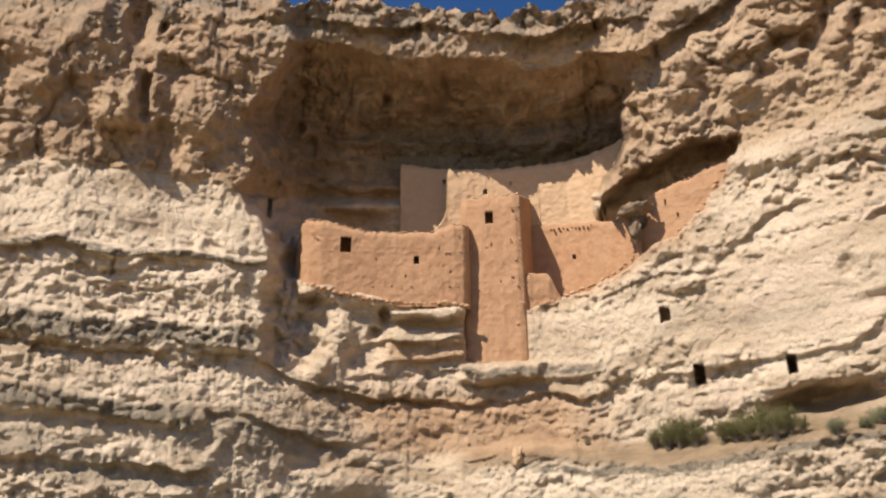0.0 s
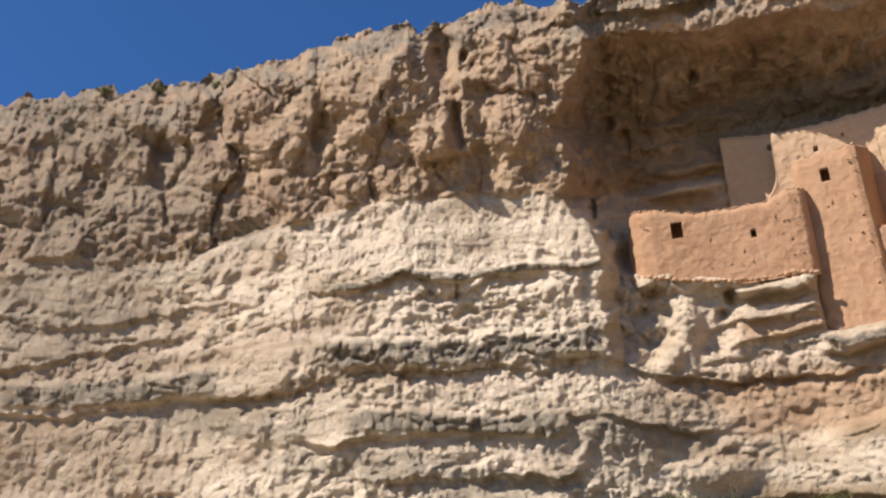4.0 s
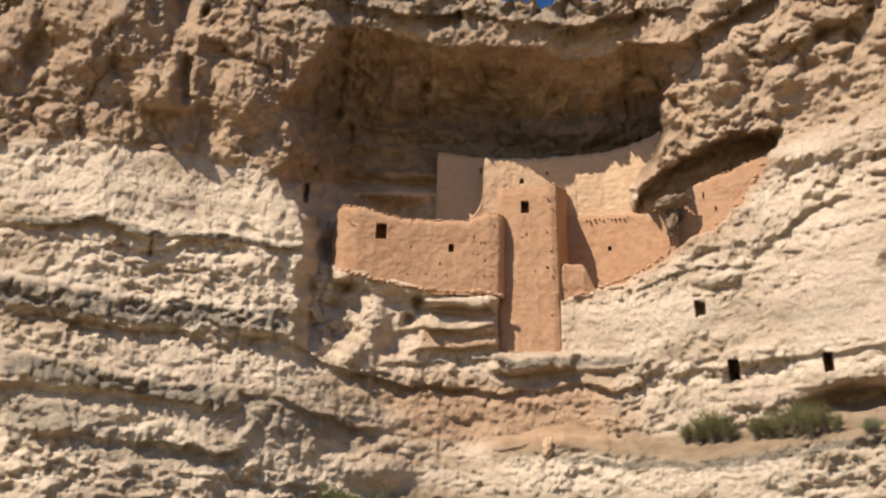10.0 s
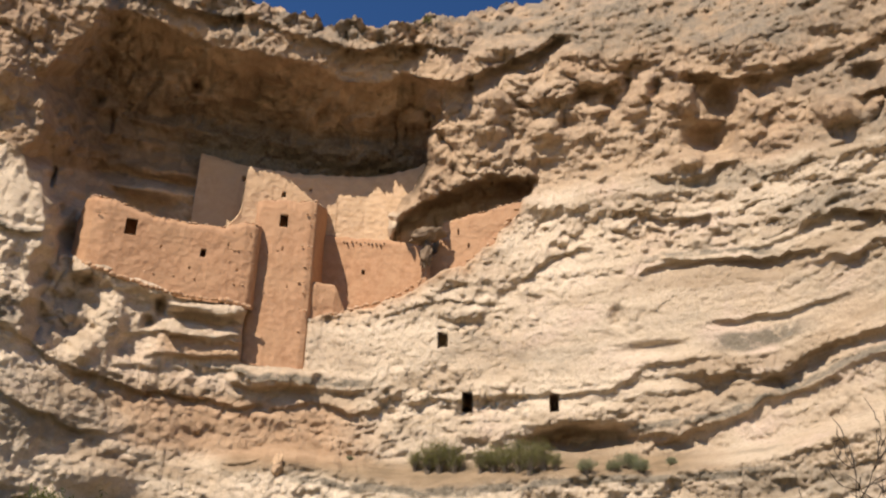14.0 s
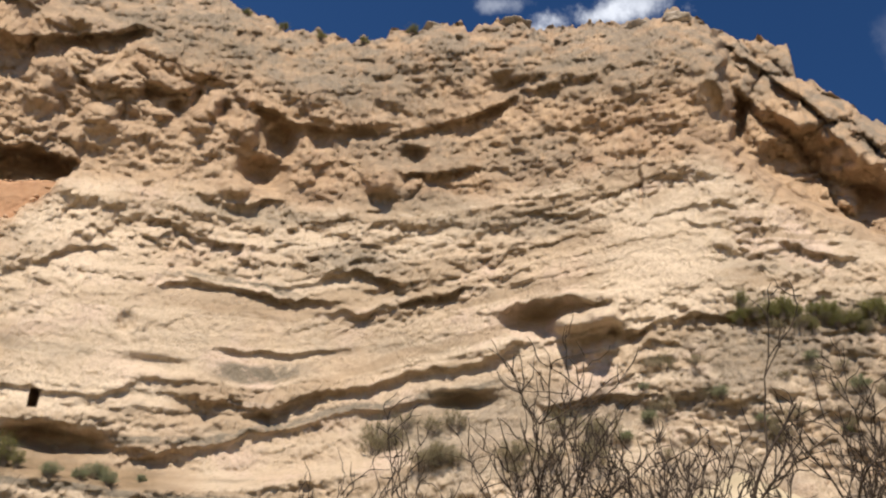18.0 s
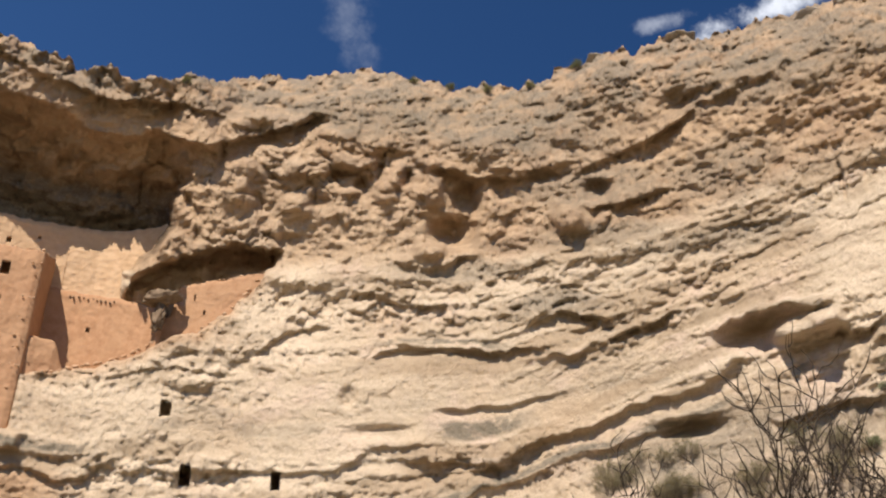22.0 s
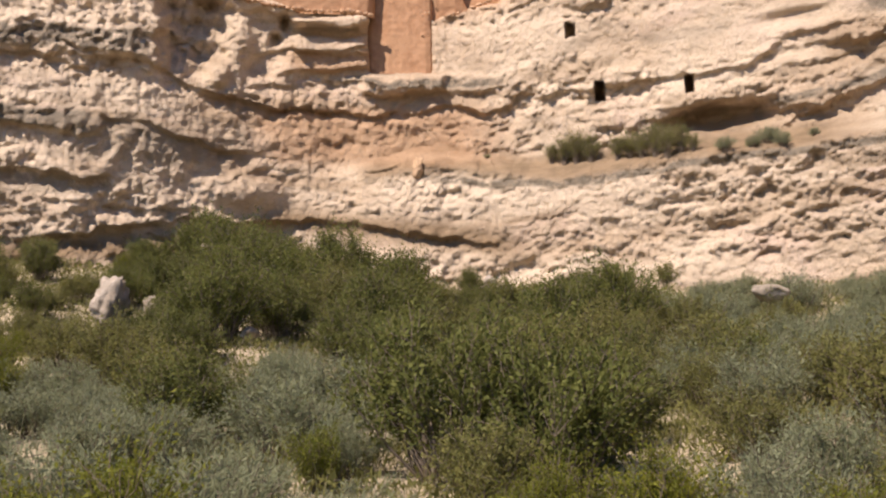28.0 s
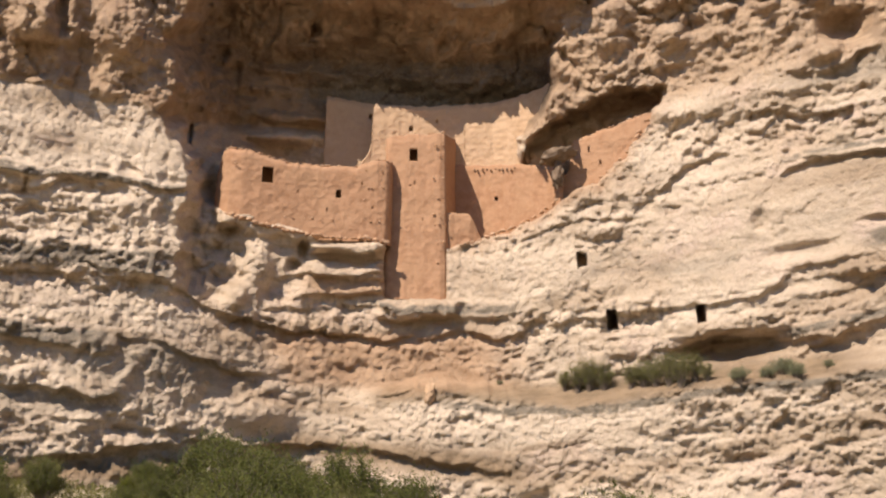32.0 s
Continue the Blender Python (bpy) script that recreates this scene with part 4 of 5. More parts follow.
def masonry(name, mat, top, bottom, dist, thick, windows=(), step=0.07, rough=0.034, seed=0, wobble=0.05, base_flare=0.0):
    """A mud-plastered wall over a range of bearings: worn top edge, uneven face, openings pressed through its skin, closed sides and back."""
    a0, a1 = top[0][0], top[-1][0]
    e0, e1 = min(p[1] for p in bottom) , max(p[1] for p in top)
    cols = set(np.arange(a0, a1, step).tolist() + [a1])
    for wa0, wa1, we0, we1, deep in windows:
        cols |= {wa0 - 0.012, wa0 + 0.012, wa1 - 0.012, wa1 + 0.012}
    az = np.array(sorted(cols))
    ne = max(8, int((e1 - e0) / step))
    frac = np.linspace(0, 1, ne)
    hi = line(top, az) + wobble * (fbm(az * 3.0, az * 0 + seed, 4, seed + 1) + 0.2 * boulders(az * 5.0, az * 0 + seed + 0.3, seed + 2))
    lo = line(bottom, az)
    el = lo + frac[:, None] * (hi - lo)
    for wa0, wa1, we0, we1, deep in windows:
        for edge in (we0, we1):
            c = (az > wa0 - 0.3) & (az < wa1 + 0.3)
            for j in np.where(c)[0]:
                k = np.argmin(np.abs(el[:, j] - edge))
                k = min(max(k, 1), ne - 3)
                el[k, j], el[k + 1, j] = edge - 0.012, edge + 0.012
    az2 = np.broadcast_to(az, el.shape).copy()
    s, h = np.radians(az2) * 46, 46 * np.tan(np.radians(el))
    r = line(dist, az2) + 0 * el
    r = r - rough * (fbm(s * 1.1, h * 1.1, 4, seed + 20) + 0.5 * billow(s * 3, h * 3, 3, seed + 30)) - 0.006 * boulders(s * 3.4, h * 4.2, seed + 33) - 0.008 * boulders(s * 8, h * 9, seed + 35)
    r = r + 0.35 * np.clip(frac[:, None] - 0.955, 0, 1) / 0.045 * 0.3 - base_flare * (1 - frac[:, None]) ** 1.5
    for wa0, wa1, we0, we1, deep in windows:
        r = np.where((az2 > wa0) & (az2 < wa1) & (el > we0) & (el < we1), r + deep, r)
    # back skin and closed edges
    rb = np.broadcast_to(line(dist, az) + thick, el.shape)
    shell = []
    for q, rr in ((el, r),):
        shell.append(spot(az2, q, rr))
    x, y, z = shell[0]
    zb = z.copy()
    xb, yb = spot(az2, el, rb)[:2]
    X = np.hstack([xb[:, :1], x, xb[:, -1:]])
    Y = np.hstack([yb[:, :1], y, yb[:, -1:]])
    Z = np.hstack([zb[:, :1], z, zb[:, -1:]])
    rim_x = np.hstack([xb[-1:, :1], xb[-1:], xb[-1:, -1:]])
    rim_y = np.hstack([yb[-1:, :1], yb[-1:], yb[-1:, -1:]])
    rim_z = np.hstack([zb[-1:, :1], zb[-1:], zb[-1:, -1:]])
    X, Y, Z = np.vstack([X, rim_x]), np.vstack([Y, rim_y]), np.vstack([Z, rim_z])
    return grid_mesh(name, X, Y, Z, [mat])


castle = thing("cliff_dwelling", "ancient red mud-plastered dwelling of several storeys in the alcove", "ruin", at=(0, 46, 19))
part("lower_wall", masonry("lower_wall", ADOBE,
     [(-12.1, 28.3), (-12.0, 29.0), (-11.85, 29.75), (-11.5, 30.0), (-9.92, 29.9), (-8.84, 29.63), (-7.77, 29.46), (-6, 29.42), (-3.5, 29.46), (-3.1, 29.7), (-2.5, 29.85), (-1.35, 29.85)],
     [(-12.1, 26.4), (-11.6, 25.9), (-10.8, 25.95), (-8.6, 25.75), (-5.9, 25.4), (-2.8, 25.4), (-1.35, 25.2)],
     [(-12.1, 46.3), (-11.75, 45.5), (-11.3, 45.05), (-10.6, 44.9), (-6, 45.0), (-2.3, 45.0), (-1.75, 45.1), (-1.5, 45.3), (-1.35, 45.8)], 2.6,
     [(-9.42, -8.74, 28.33, 29.12, 1.3), (-4.82, -4.52, 27.76, 28.14, 0.9), (-5.4, -5.3, 27.0, 27.08, .3), (-3.3, -3.2, 28.5, 28.58, .12), (-7.2, -7.12, 27.9, 27.97, .1), (-2.6, -2.5, 27.2, 27.28, .1)], seed=3, rough=0.032), castle,
     "curved red-brown mud-plastered wall with a small doorway and a vent")
part("tower", masonry("tower", ADOBE,
     [(-1.8, 31.1), (-1.4, 31.2), (-0.4, 31.3), (0.8, 31.3), (1.6, 31.42), (2.05, 31.35), (2.3, 31.2), (2.62, 31.05)],
     [(-1.8, 22.4), (-1.2, 22.3), (0.5, 22.25), (2.62, 22.2)],
     [(-1.8, 46.35), (-1.6, 46.2), (-0.5, 46.05), (1.6, 46.0), (1.95, 46.12), (2.1, 46.5), (2.62, 49.2)], 3.2,
     [(-0.3, 0.2, 29.9, 30.5, 1.2), (-0.3, -0.18, 28.5, 28.58, .12), (0.5, 0.58, 26.6, 26.68, .1), (0.0, 0.09, 28.6, 28.72, .12)], seed=7, base_flare=0.5, rough=0.032), castle,
     "tall red-brown tower with a square window near the top")
part("buttress", masonry("buttress", ADOBE,
     [(2.02, 27.05), (2.6, 27.02), (3.4, 26.98), (3.6, 26.7), (3.95, 26.0), (4.2, 25.5)], [(2.02, 24.4), (4.2, 24.9)], [(2.02, 46.2), (3.4, 46.3), (4.2, 46.6)], 3.0, seed=25, rough=0.05, wobble=0.03), castle,
     "low red-brown buttress between the tower and the side wall")
part("upper_wall", masonry("upper_wall", BUFF,
     [(-3.6, 29.2), (-3.45, 29.6), (-3.12, 30.0), (-2.85, 30.45), (-2.72, 31.0), (-2.68, 32.5), (-2.6, 32.93), (0.6, 32.85), (5, 32.98), (7, 33.35), (9.2, 34.0)], [(-3.6, 28.6), (2, 28.6), (9.2, 29.0)],
     [(-3.6, 48.6), (-2.75, 48.9), (2, 49.6), (5, 49.5), (9.2, 48.3)], 0.7,
     [(-0.36, -0.1, 31.5, 31.72, .5), (1.35, 1.5, 31.95, 32.1, .4), (3.2, 3.25, 29.9, 31.7, .05)], seed=11, rough=0.04), castle, "pale buff mud-plastered upper wall under the rock roof")
part("back_wall", masonry("back_wall", BUFF,
     [(-5.7, 33.2), (-5.5, 33.25), (-3.8, 33.02), (-2.4, 32.95)], [(-5.7, 28.6), (-2.4, 28.6)], [(-5.7, 51.2), (-2.4, 50.6)], 0.7,
     [(-2.95, -2.74, 32.1, 32.35, 0.5)], seed=12, rough=0.04), castle, "shaded buff wall set deep in the alcove")
part("side_wall", masonry("side_wall", ADOBE,
     [(2.2, 29.75), (3.5, 29.62), (6.5, 29.6), (7.6, 29.5), (9.3, 29.4)], [(2.2, 24.5), (4.4, 24.9), (7.2, 25.9), (9.3, 27.0)],
     [(2.2, 49.0), (4.4, 48.6), (5.5, 48.0), (7, 46.6), (9.3, 44.9)], 0.8, [(5.0, 5.22, 27.65, 27.85, 0.5)], seed=15, rough=0.036), castle, "red-brown wall set back beside the tower")
part("wing_wall", masonry("wing_wall", ADOBE,
     [(8.75, 27.95), (9.3, 28.75), (9.72, 29.15), (9.95, 30.5), (10.15, 30.75), (12.3, 31.2), (14.5, 31.7), (15.2, 31.85)], [(8.75, 27.2), (10.9, 27.4), (12.4, 27.9), (14.2, 30.2), (15.2, 31.6)],
     [(8.75, 45.2), (10, 44.9), (12, 44.4), (15.2, 43.9)], 1.0, [(10.95, 11.06, 30.0, 30.3, .3), (11.6, 11.72, 29.3, 29.5, .3)], seed=19, rough=0.036), castle, "red-brown wall under the rock overhang")


# ---- plants ----
def leaf_material(name, a, b, c):
    g = Graph(name)
    col = g.mix(g.island(), a, b)
    col = g.mix(g.math("MULTIPLY", g.chance(), 0.6), col, c)
    g.finish(col, 0.7)
    through_leaf = g.tree.nodes.new("ShaderNodeBsdfTranslucent")
    g.put(through_leaf.inputs["Color"], col)
    both = g.tree.nodes.new("ShaderNodeMixShader")
    both.inputs[0].default_value = 0.5
    g.put(both.inputs[1], g.shader.outputs[0])
    g.put(both.inputs[2], through_leaf.outputs[0])
    g.put(g.tree.nodes["Material Output"].inputs["Surface"], both.outputs[0])
    return g.mat


def bark_material(name, a, b):
    g = Graph(name)
    return g.finish(g.mix(g.noise(9, 5, 0.6, (1, 1, 0.3)), a, b), 0.9, [(g.noise(30, 4), 0.5, 0.02)])


GREEN = leaf_material("mesquite_leaf", (0.10, 0.12, 0.032), (0.215, 0.225, 0.062), (0.135, 0.14, 0.048))
CREOSOTE = leaf_material("creosote_leaf", (0.11, 0.135, 0.018), (0.28, 0.27, 0.04), (0.15, 0.17, 0.03))
SAGE = leaf_material("sage_leaf", (0.205, 0.228, 0.13), (0.355, 0.372, 0.225), (0.245, 0.268, 0.145))
OLIVE = leaf_material("olive_leaf", (0.14, 0.15, 0.045), (0.29, 0.27, 0.09), (0.19, 0.19, 0.065))
DRYLEAF = leaf_material("dry_brush_leaf", (0.24, 0.205, 0.12), (0.38, 0.33, 0.21), (0.26, 0.235, 0.125))
STRAW = leaf_material("dry_grass_blade", (0.30, 0.27, 0.16), (0.20, 0.20, 0.10), (0.26, 0.24, 0.15))
TWIG = bark_material("grey_twig", (0.11, 0.085, 0.06), (0.22, 0.18, 0.14))
DARKBARK = bark_material("dark_bark", (0.03, 0.022, 0.016), (0.08, 0.06, 0.045))


def soup(name, verts, faces, mat, smooth_shade=False):
    me = bpy.data.meshes.new(name)
    verts, faces = np.asarray(verts, np.float32), np.asarray(faces, np.int32)
    k = faces.shape[1]
    me.vertices.add(len(verts))
    me.vertices.foreach_set("co", verts.ravel())
    me.loops.add(faces.size)
    me.loops.foreach_set("vertex_index", faces.ravel())
    me.polygons.add(len(faces))
    me.polygons.foreach_set("loop_start", np.arange(0, faces.size, k, dtype=np.int32))
    me.polygons.foreach_set("use_smooth", np.full(len(faces), smooth_shade))
    me.update(calc_edges=True)
    me.materials.append(mat)
    return me


def tubes(name, paths, mat, sides=4):
    """Tapered stems: each path is a list of (point, radius)."""
    verts, faces, base = [], [], 0
    for path in paths:
        for i, (p, rad) in enumerate(path):
            q = path[min(i + 1, len(path) - 1)][0] - path[max(i - 1, 0)][0]
            q = q / (np.linalg.norm(q) + 1e-9)
            u = np.cross(q, (0.31, 0.17, 0.93) if abs(q[2]) < 0.9 else (1, 0, 0))
            u = u / (np.linalg.norm(u) + 1e-9)
            v = np.cross(q, u)
            for k in range(sides):
                t = 2 * math.pi * k / sides
                verts.append(p + rad * (math.cos(t) * u + math.sin(t) * v))
        for i in range(len(path) - 1):
            for k in range(sides):
                a, b = base + i * sides + k, base + i * sides + (k + 1) % sides
                faces.append((a, b, b + sides, a + sides))
        base += len(path) * sides
    return soup(name, verts, faces, mat, True)


def leaves(name, centres, along, size, mat, rng, slim=0.45):
    """Small folded blades set about the twigs."""
    n = len(centres)
    d = along + rng.normal(0, 0.7, (n, 3))
    d /= np.linalg.norm(d, axis=1)[:, None]
    w = np.cross(d, rng.normal(0, 1, (n, 3)))
    w /= np.linalg.norm(w, axis=1)[:, None] + 1e-9
    L = size * rng.uniform(0.6, 1.3, (n, 1))
    a, c = centres, centres + d * L
    m = centres + d * L * 0.5
    b, e = m + w * L * slim * 0.5, m - w * L * slim * 0.5
    verts = np.stack([a, b + w * L * slim * 0.2, c], 1).reshape(-1, 3)
    faces = np.arange(3 * n).reshape(n, 3)
    return soup(name, verts, faces, mat)


def shrub_meshes(kind, seed, height, width, stems, leaf_count, leaf_size, leaf_mat, stem_mat, upright=0.5, slim=0.45, twigs=5):
    rng = np.random.default_rng(seed)
    paths, tips, dirs = [], [], []
    for _ in range(stems):
        a = rng.uniform(0, 2 * math.pi)
        lean = rng.uniform(0.05, 1.0) ** 0.6 * width * 0.5
        top = height * rng.uniform(0.65, 1.0) * (1 - 0.45 * (lean / (width * 0.5)) ** 2)
        p0 = np.array([0.08 * width * math.cos(a), 0.08 * width * math.sin(a), -0.1])
        p3 = np.array([lean * math.cos(a), lean * math.sin(a), top])
        bend = np.array([p3[0] * (1 - upright), p3[1] * (1 - upright), top * 0.55]) + rng.normal(0, 0.06 * width, 3)
        pts = [(1 - t) ** 2 * p0 + 2 * t * (1 - t) * bend + t * t * p3 + rng.normal(0, 0.012 * width, 3) for t in np.linspace(0, 1, 6)]
        rad = 0.012 * height * rng.uniform(0.6, 1.1)
        paths.append([(p, rad * (1.15 - i / 5)) for i, p in enumerate(pts)])
        for _ in range(twigs):
            t = rng.uniform(0.35, 1.0)
            i = min(int(t * 5), 4)
            p = pts[i] + (pts[i + 1] - pts[i]) * (t * 5 - i)
            q = (pts[i + 1] - pts[i]) / np.linalg.norm(pts[i + 1] - pts[i]) * 0.8 + rng.normal(0, 0.55, 3) + np.array([0, 0, 0.25])
            e = p + q * 0.16 * height * rng.uniform(0.6, 1.3)
            paths.append([(p, rad * 0.35), ((p + e) / 2 + rng.normal(0, 0.01 * height, 3), rad * 0.25), (e, rad * 0.1)])
            tips.append((p, e))
        tips.append((pts[3], pts[5]))
    tips_a, tips_b = np.array([t[0] for t in tips]), np.array([t[1] for t in tips])
    pick = rng.integers(0, len(tips), leaf_count)
    f = rng.uniform(0.05, 1.05, (leaf_count, 1))
    centres = tips_a[pick] + (tips_b - tips_a)[pick] * f + rng.normal(0, 0.028 * height, (leaf_count, 3))
    along = (tips_b - tips_a)[pick]
    along = along / (np.linalg.norm(along, axis=1)[:, None] + 1e-9)
    return tubes(kind + "_stems", paths, stem_mat, 3), leaves(kind + "_crown", centres, along, leaf_size, leaf_mat, rng, slim)


def plant(name, meshes, at, turn, size, label, category, group):
    ob = new(name)
    ob.matrix_world = Matrix.LocRotScale(at, Euler((0, 0, turn)), (size, size, size))
    for part_name, me in zip(("woody_frame", "crown"), meshes):
        p = new(part_name, me)
        p.parent = ob
    return tagged(ob, label, category, group)


KINDS = {
    "creosote_bush": ([shrub_meshes("creosote", 300 + i, 1.5, 1.4, 44, 9000, 0.06, CREOSOTE, TWIG, 0.7, 0.5, 9) for i in range(3)],
                      "yellow-green creosote bush with thin upright stems", "bush", "creosote bushes on the slope"),
    "sagebrush": ([shrub_meshes("sage", 320 + i, 1.1, 1.8, 60, 9000, 0.075, SAGE, TWIG, 0.55, 0.28, 9) for i in range(3)],
                  "silvery grey-green sagebrush on dry ground", "bush", "sagebrush on the slope"),
    "mesquite_bush": ([shrub_meshes("mesquite", 340 + i, 2.6, 3.0, 46, 12000, 0.105, GREEN, TWIG, 0.4, 0.6, 12) for i in range(3)],
                      "dark green leafy mesquite bush below the cliff", "bush", "mesquite bushes on the slope"),
    "scrub_bush": ([shrub_meshes("scrub", 360 + i, 1.7, 2.2, 50, 10000, 0.075, OLIVE, TWIG, 0.55, 0.5, 9) for i in range(3)],
                   "olive-brown scrub bush with dense twigs", "bush", "scrub bushes on the slope"),
    "dry_brush": ([shrub_meshes("dry_brush", 400 + i, 1.3, 2.4, 34, 5200, 0.07, DRYLEAF, TWIG, 0.5, 0.35, 7) for i in range(3)],
                  "grey-brown half-dry brush with sparse leaves", "bush", "dry brush on the rock"),
    "ledge_shrub": ([shrub_meshes("ledge_shrub", 380 + i, 1.5, 1.2, 46, 2600, 0.12, OLIVE, TWIG, 0.85, 0.2, 7) for i in range(3)],
                    "wispy upright olive shrub growing on a rock ledge", "bush", "shrubs on the rock ledges"),
}


def put_bush(kind, x, y, size, rng, sink=0.05, z=None):
    meshes, label, category, group = KINDS[kind]
    h = float(ground_height(np.array([x]), np.array([y]))[0]) if z is None else z
    return plant(kind, meshes[int(rng.integers(0, len(meshes)))], (x, y, h - sink), rng.uniform(0, 6.28), size, label, category, group)


def scatter_bushes():
    rng = np.random.default_rng(7)
    placed = []
    tries = 0
    while len(placed) < 290 and tries < 12000:
        tries += 1
        az = rng.uniform(-31, 34)
        r = 8.8 + 33.2 * rng.uniform(0, 1) ** 0.75
        x, y = r * math.sin(radians(az)), r * math.cos(radians(az))
        grey = float(fbm(np.array([x * 0.13]), np.array([y * 0.10]), 2, 131)[0])
        dice = rng.random()
        if r < 25 and -11 < az < 1:
            kind = "sagebrush" if dice < 0.85 else "creosote_bush"
        elif r < 20 and az < -15:
            kind = "sagebrush" if dice < 0.6 else "creosote_bush"
        elif r < 13:
            kind = "creosote_bush" if dice < 0.7 else "sagebrush"
        elif az > 13 and r > 24:
            kind = "sagebrush" if dice < 0.9 else "scrub_bush"
        elif az > 1:
            kind = "scrub_bush" if dice < 0.55 else ("mesquite_bush" if dice < 0.85 else "sagebrush")
        elif -15 < az < 8 and r > 24:
            kind = "mesquite_bush" if dice < 0.8 else "scrub_bush"
        elif grey > 0.27:
            kind = "sagebrush" if dice < 0.85 else "creosote_bush"
        else:
            kind = "scrub_bush" if dice < 0.55 else ("mesquite_bush" if dice < 0.78 else "creosote_bush")
        size = rng.uniform(0.7, 1.3) * {"mesquite_bush": 0.85, "scrub_bush": 0.95, "sagebrush": 1.0, "creosote_bush": 0.8}[kind]
        if r > 35 and not -12 < az < -2:
            size *= 0.62
        elif az < -12 and r > 26:
            size *= 0.55
        gap = {"mesquite_bush": 1.1, "scrub_bush": 0.85, "sagebrush": 0.8, "creosote_bush": 0.65}[kind] * size
        if any((x - px) ** 2 + (y - py) ** 2 < (0.66 * (gap + pg)) ** 2 for px, py, pg in placed):
            continue
        placed.append((x, y, gap))
        put_bush(kind, x, y, size, rng)


scatter_bushes()


def dry_grass():
    rng = np.random.default_rng(11)
    n = 26000
    az, r = np.radians(rng.uniform(-34, 37, n)), 7.5 + 35 * rng.uniform(0, 1, n) ** 0.7
    x, y = r * np.sin(az), r * np.cos(az)
    z = ground_height(x, y)
    root = np.stack([x, y, z - 0.02], 1)
    tip = root + np.stack([rng.normal(0, 0.12, n), rng.normal(0, 0.12, n), rng.uniform(0.15, 0.5, n)], 1)
    side = np.stack([rng.normal(0, 1, n), rng.normal(0, 1, n), np.zeros(n)], 1)
    side = side / np.linalg.norm(side, axis=1)[:, None] * (0.006 + 0.0006 * r[:, None])
    verts = np.stack([root - side, root + side, tip], 1).reshape(-1, 3)
    return tagged(new("dry_grass", soup("dry_grass", verts, np.arange(3 * n).reshape(n, 3), STRAW)), "pale dry grass between the bushes", "grass", kind="stuff")


dry_grass()


def undergrowth():
    """Low dry herbs that cover the earth between the bushes."""
    rng = np.random.default_rng(12)
    n = 115000
    az, r = np.radians(rng.uniform(-33, 36, n)), 7.5 + 36 * rng.uniform(0, 1, n) ** 0.65
    x, y = r * np.sin(az), r * np.cos(az)
    thick = fbm(x * 0.5, y * 0.5, 3, 140)
    keep = thick > -0.35
    x, y, r = x[keep], y[keep], r[keep]
    n = len(x)
    z = ground_height(x, y) + rng.uniform(0, 0.28, n) * np.clip(0.6 + thick[keep], 0.2, 1.2)
    along = np.stack([rng.normal(0, 0.5, n), rng.normal(0, 0.5, n), np.ones(n)], 1)
    me = leaves("undergrowth", np.stack([x, y, z], 1), along, 0.16, OLIVE, rng, 0.4)
    return tagged(new("undergrowth", me), "low olive-brown herbs covering the slope", "undergrowth", kind="stuff")


undergrowth()


# bare trees with dark crooked limbs
def tree_stem(rng, height, spread):
    """One stem with its limbs and twigs, as lists of tapered paths."""
    wood, twigs = [], []

    def grow(p, d, length, rad, level):
        steps = 6 if level < 3 else 4
        path = [(p, rad)]
        q, kids = p, []
        for i in range(steps):
            d = d + rng.normal(0, 0.14 + 0.04 * level, 3) + np.array([0, 0, 0.13])
            d = d / np.linalg.norm(d)
            q = q + d * length / steps
            path.append((q, rad * (1 - 0.62 * (i + 1) / steps)))
            if level < 4 and i >= 1:
                for _ in range(1 if level < 2 else int(rng.integers(1, 3))):
                    if rng.random() < (0.85, 0.8, 0.65, 0.45)[level]:
                        kids.append((q, d, path[-1][1]))
        (wood if level < 3 else twigs).append(path)
        for k, kd, kr in kids:
            side = kd * 0.75 + rng.normal(0, 0.5, 3) * np.array([1, 1, 0.5]) + np.array([0, 0, 0.2])
            grow(k, side / np.linalg.norm(side), length * rng.uniform(0.42, 0.66), max(kr * 0.78, 0.009), level + 1)

    a = rng.uniform(0, 6.28)
    d = np.array([math.cos(a) * spread, math.sin(a) * spread, 1.0])
    grow(np.array([0.12 * math.cos(a), 0.12 * math.sin(a), -0.2]), d / np.linalg.norm(d), height * rng.uniform(0.5, 0.66), 0.09, 0)
    return wood, twigs


def put_tree(seed, az, r, top, spread, trunks, label):
    rng = np.random.default_rng(seed)
    x, y, z = spot(az, top, r)
    h = float(ground_height(np.array([x]), np.array([y]))[0])
    stems = [tree_stem(rng, (z - h) * rng.uniform(0.75, 1.0), spread) for _ in range(trunks)]
    k = (z - h) / sorted(path[-1][0][2] for wood, twigs in stems for path in wood + twigs)[-1]
    ob = new("bare_tree")
    ob.location = (x, y, h)
    for wood, twigs in stems:
        wood, twigs = [[[(p * k, w) for p, w in path] for path in paths] for paths in (wood, twigs)]
        p = new("stem", tubes("stem", wood, DARKBARK, 5))
        p.parent = ob
        if twigs:
            q = tagged(new("twig_spray", tubes("twig_spray", twigs, DARKBARK, 3)), kind="stuff")
            q.parent = p
    return tagged(ob, label, "tree", "bare mesquite trees")


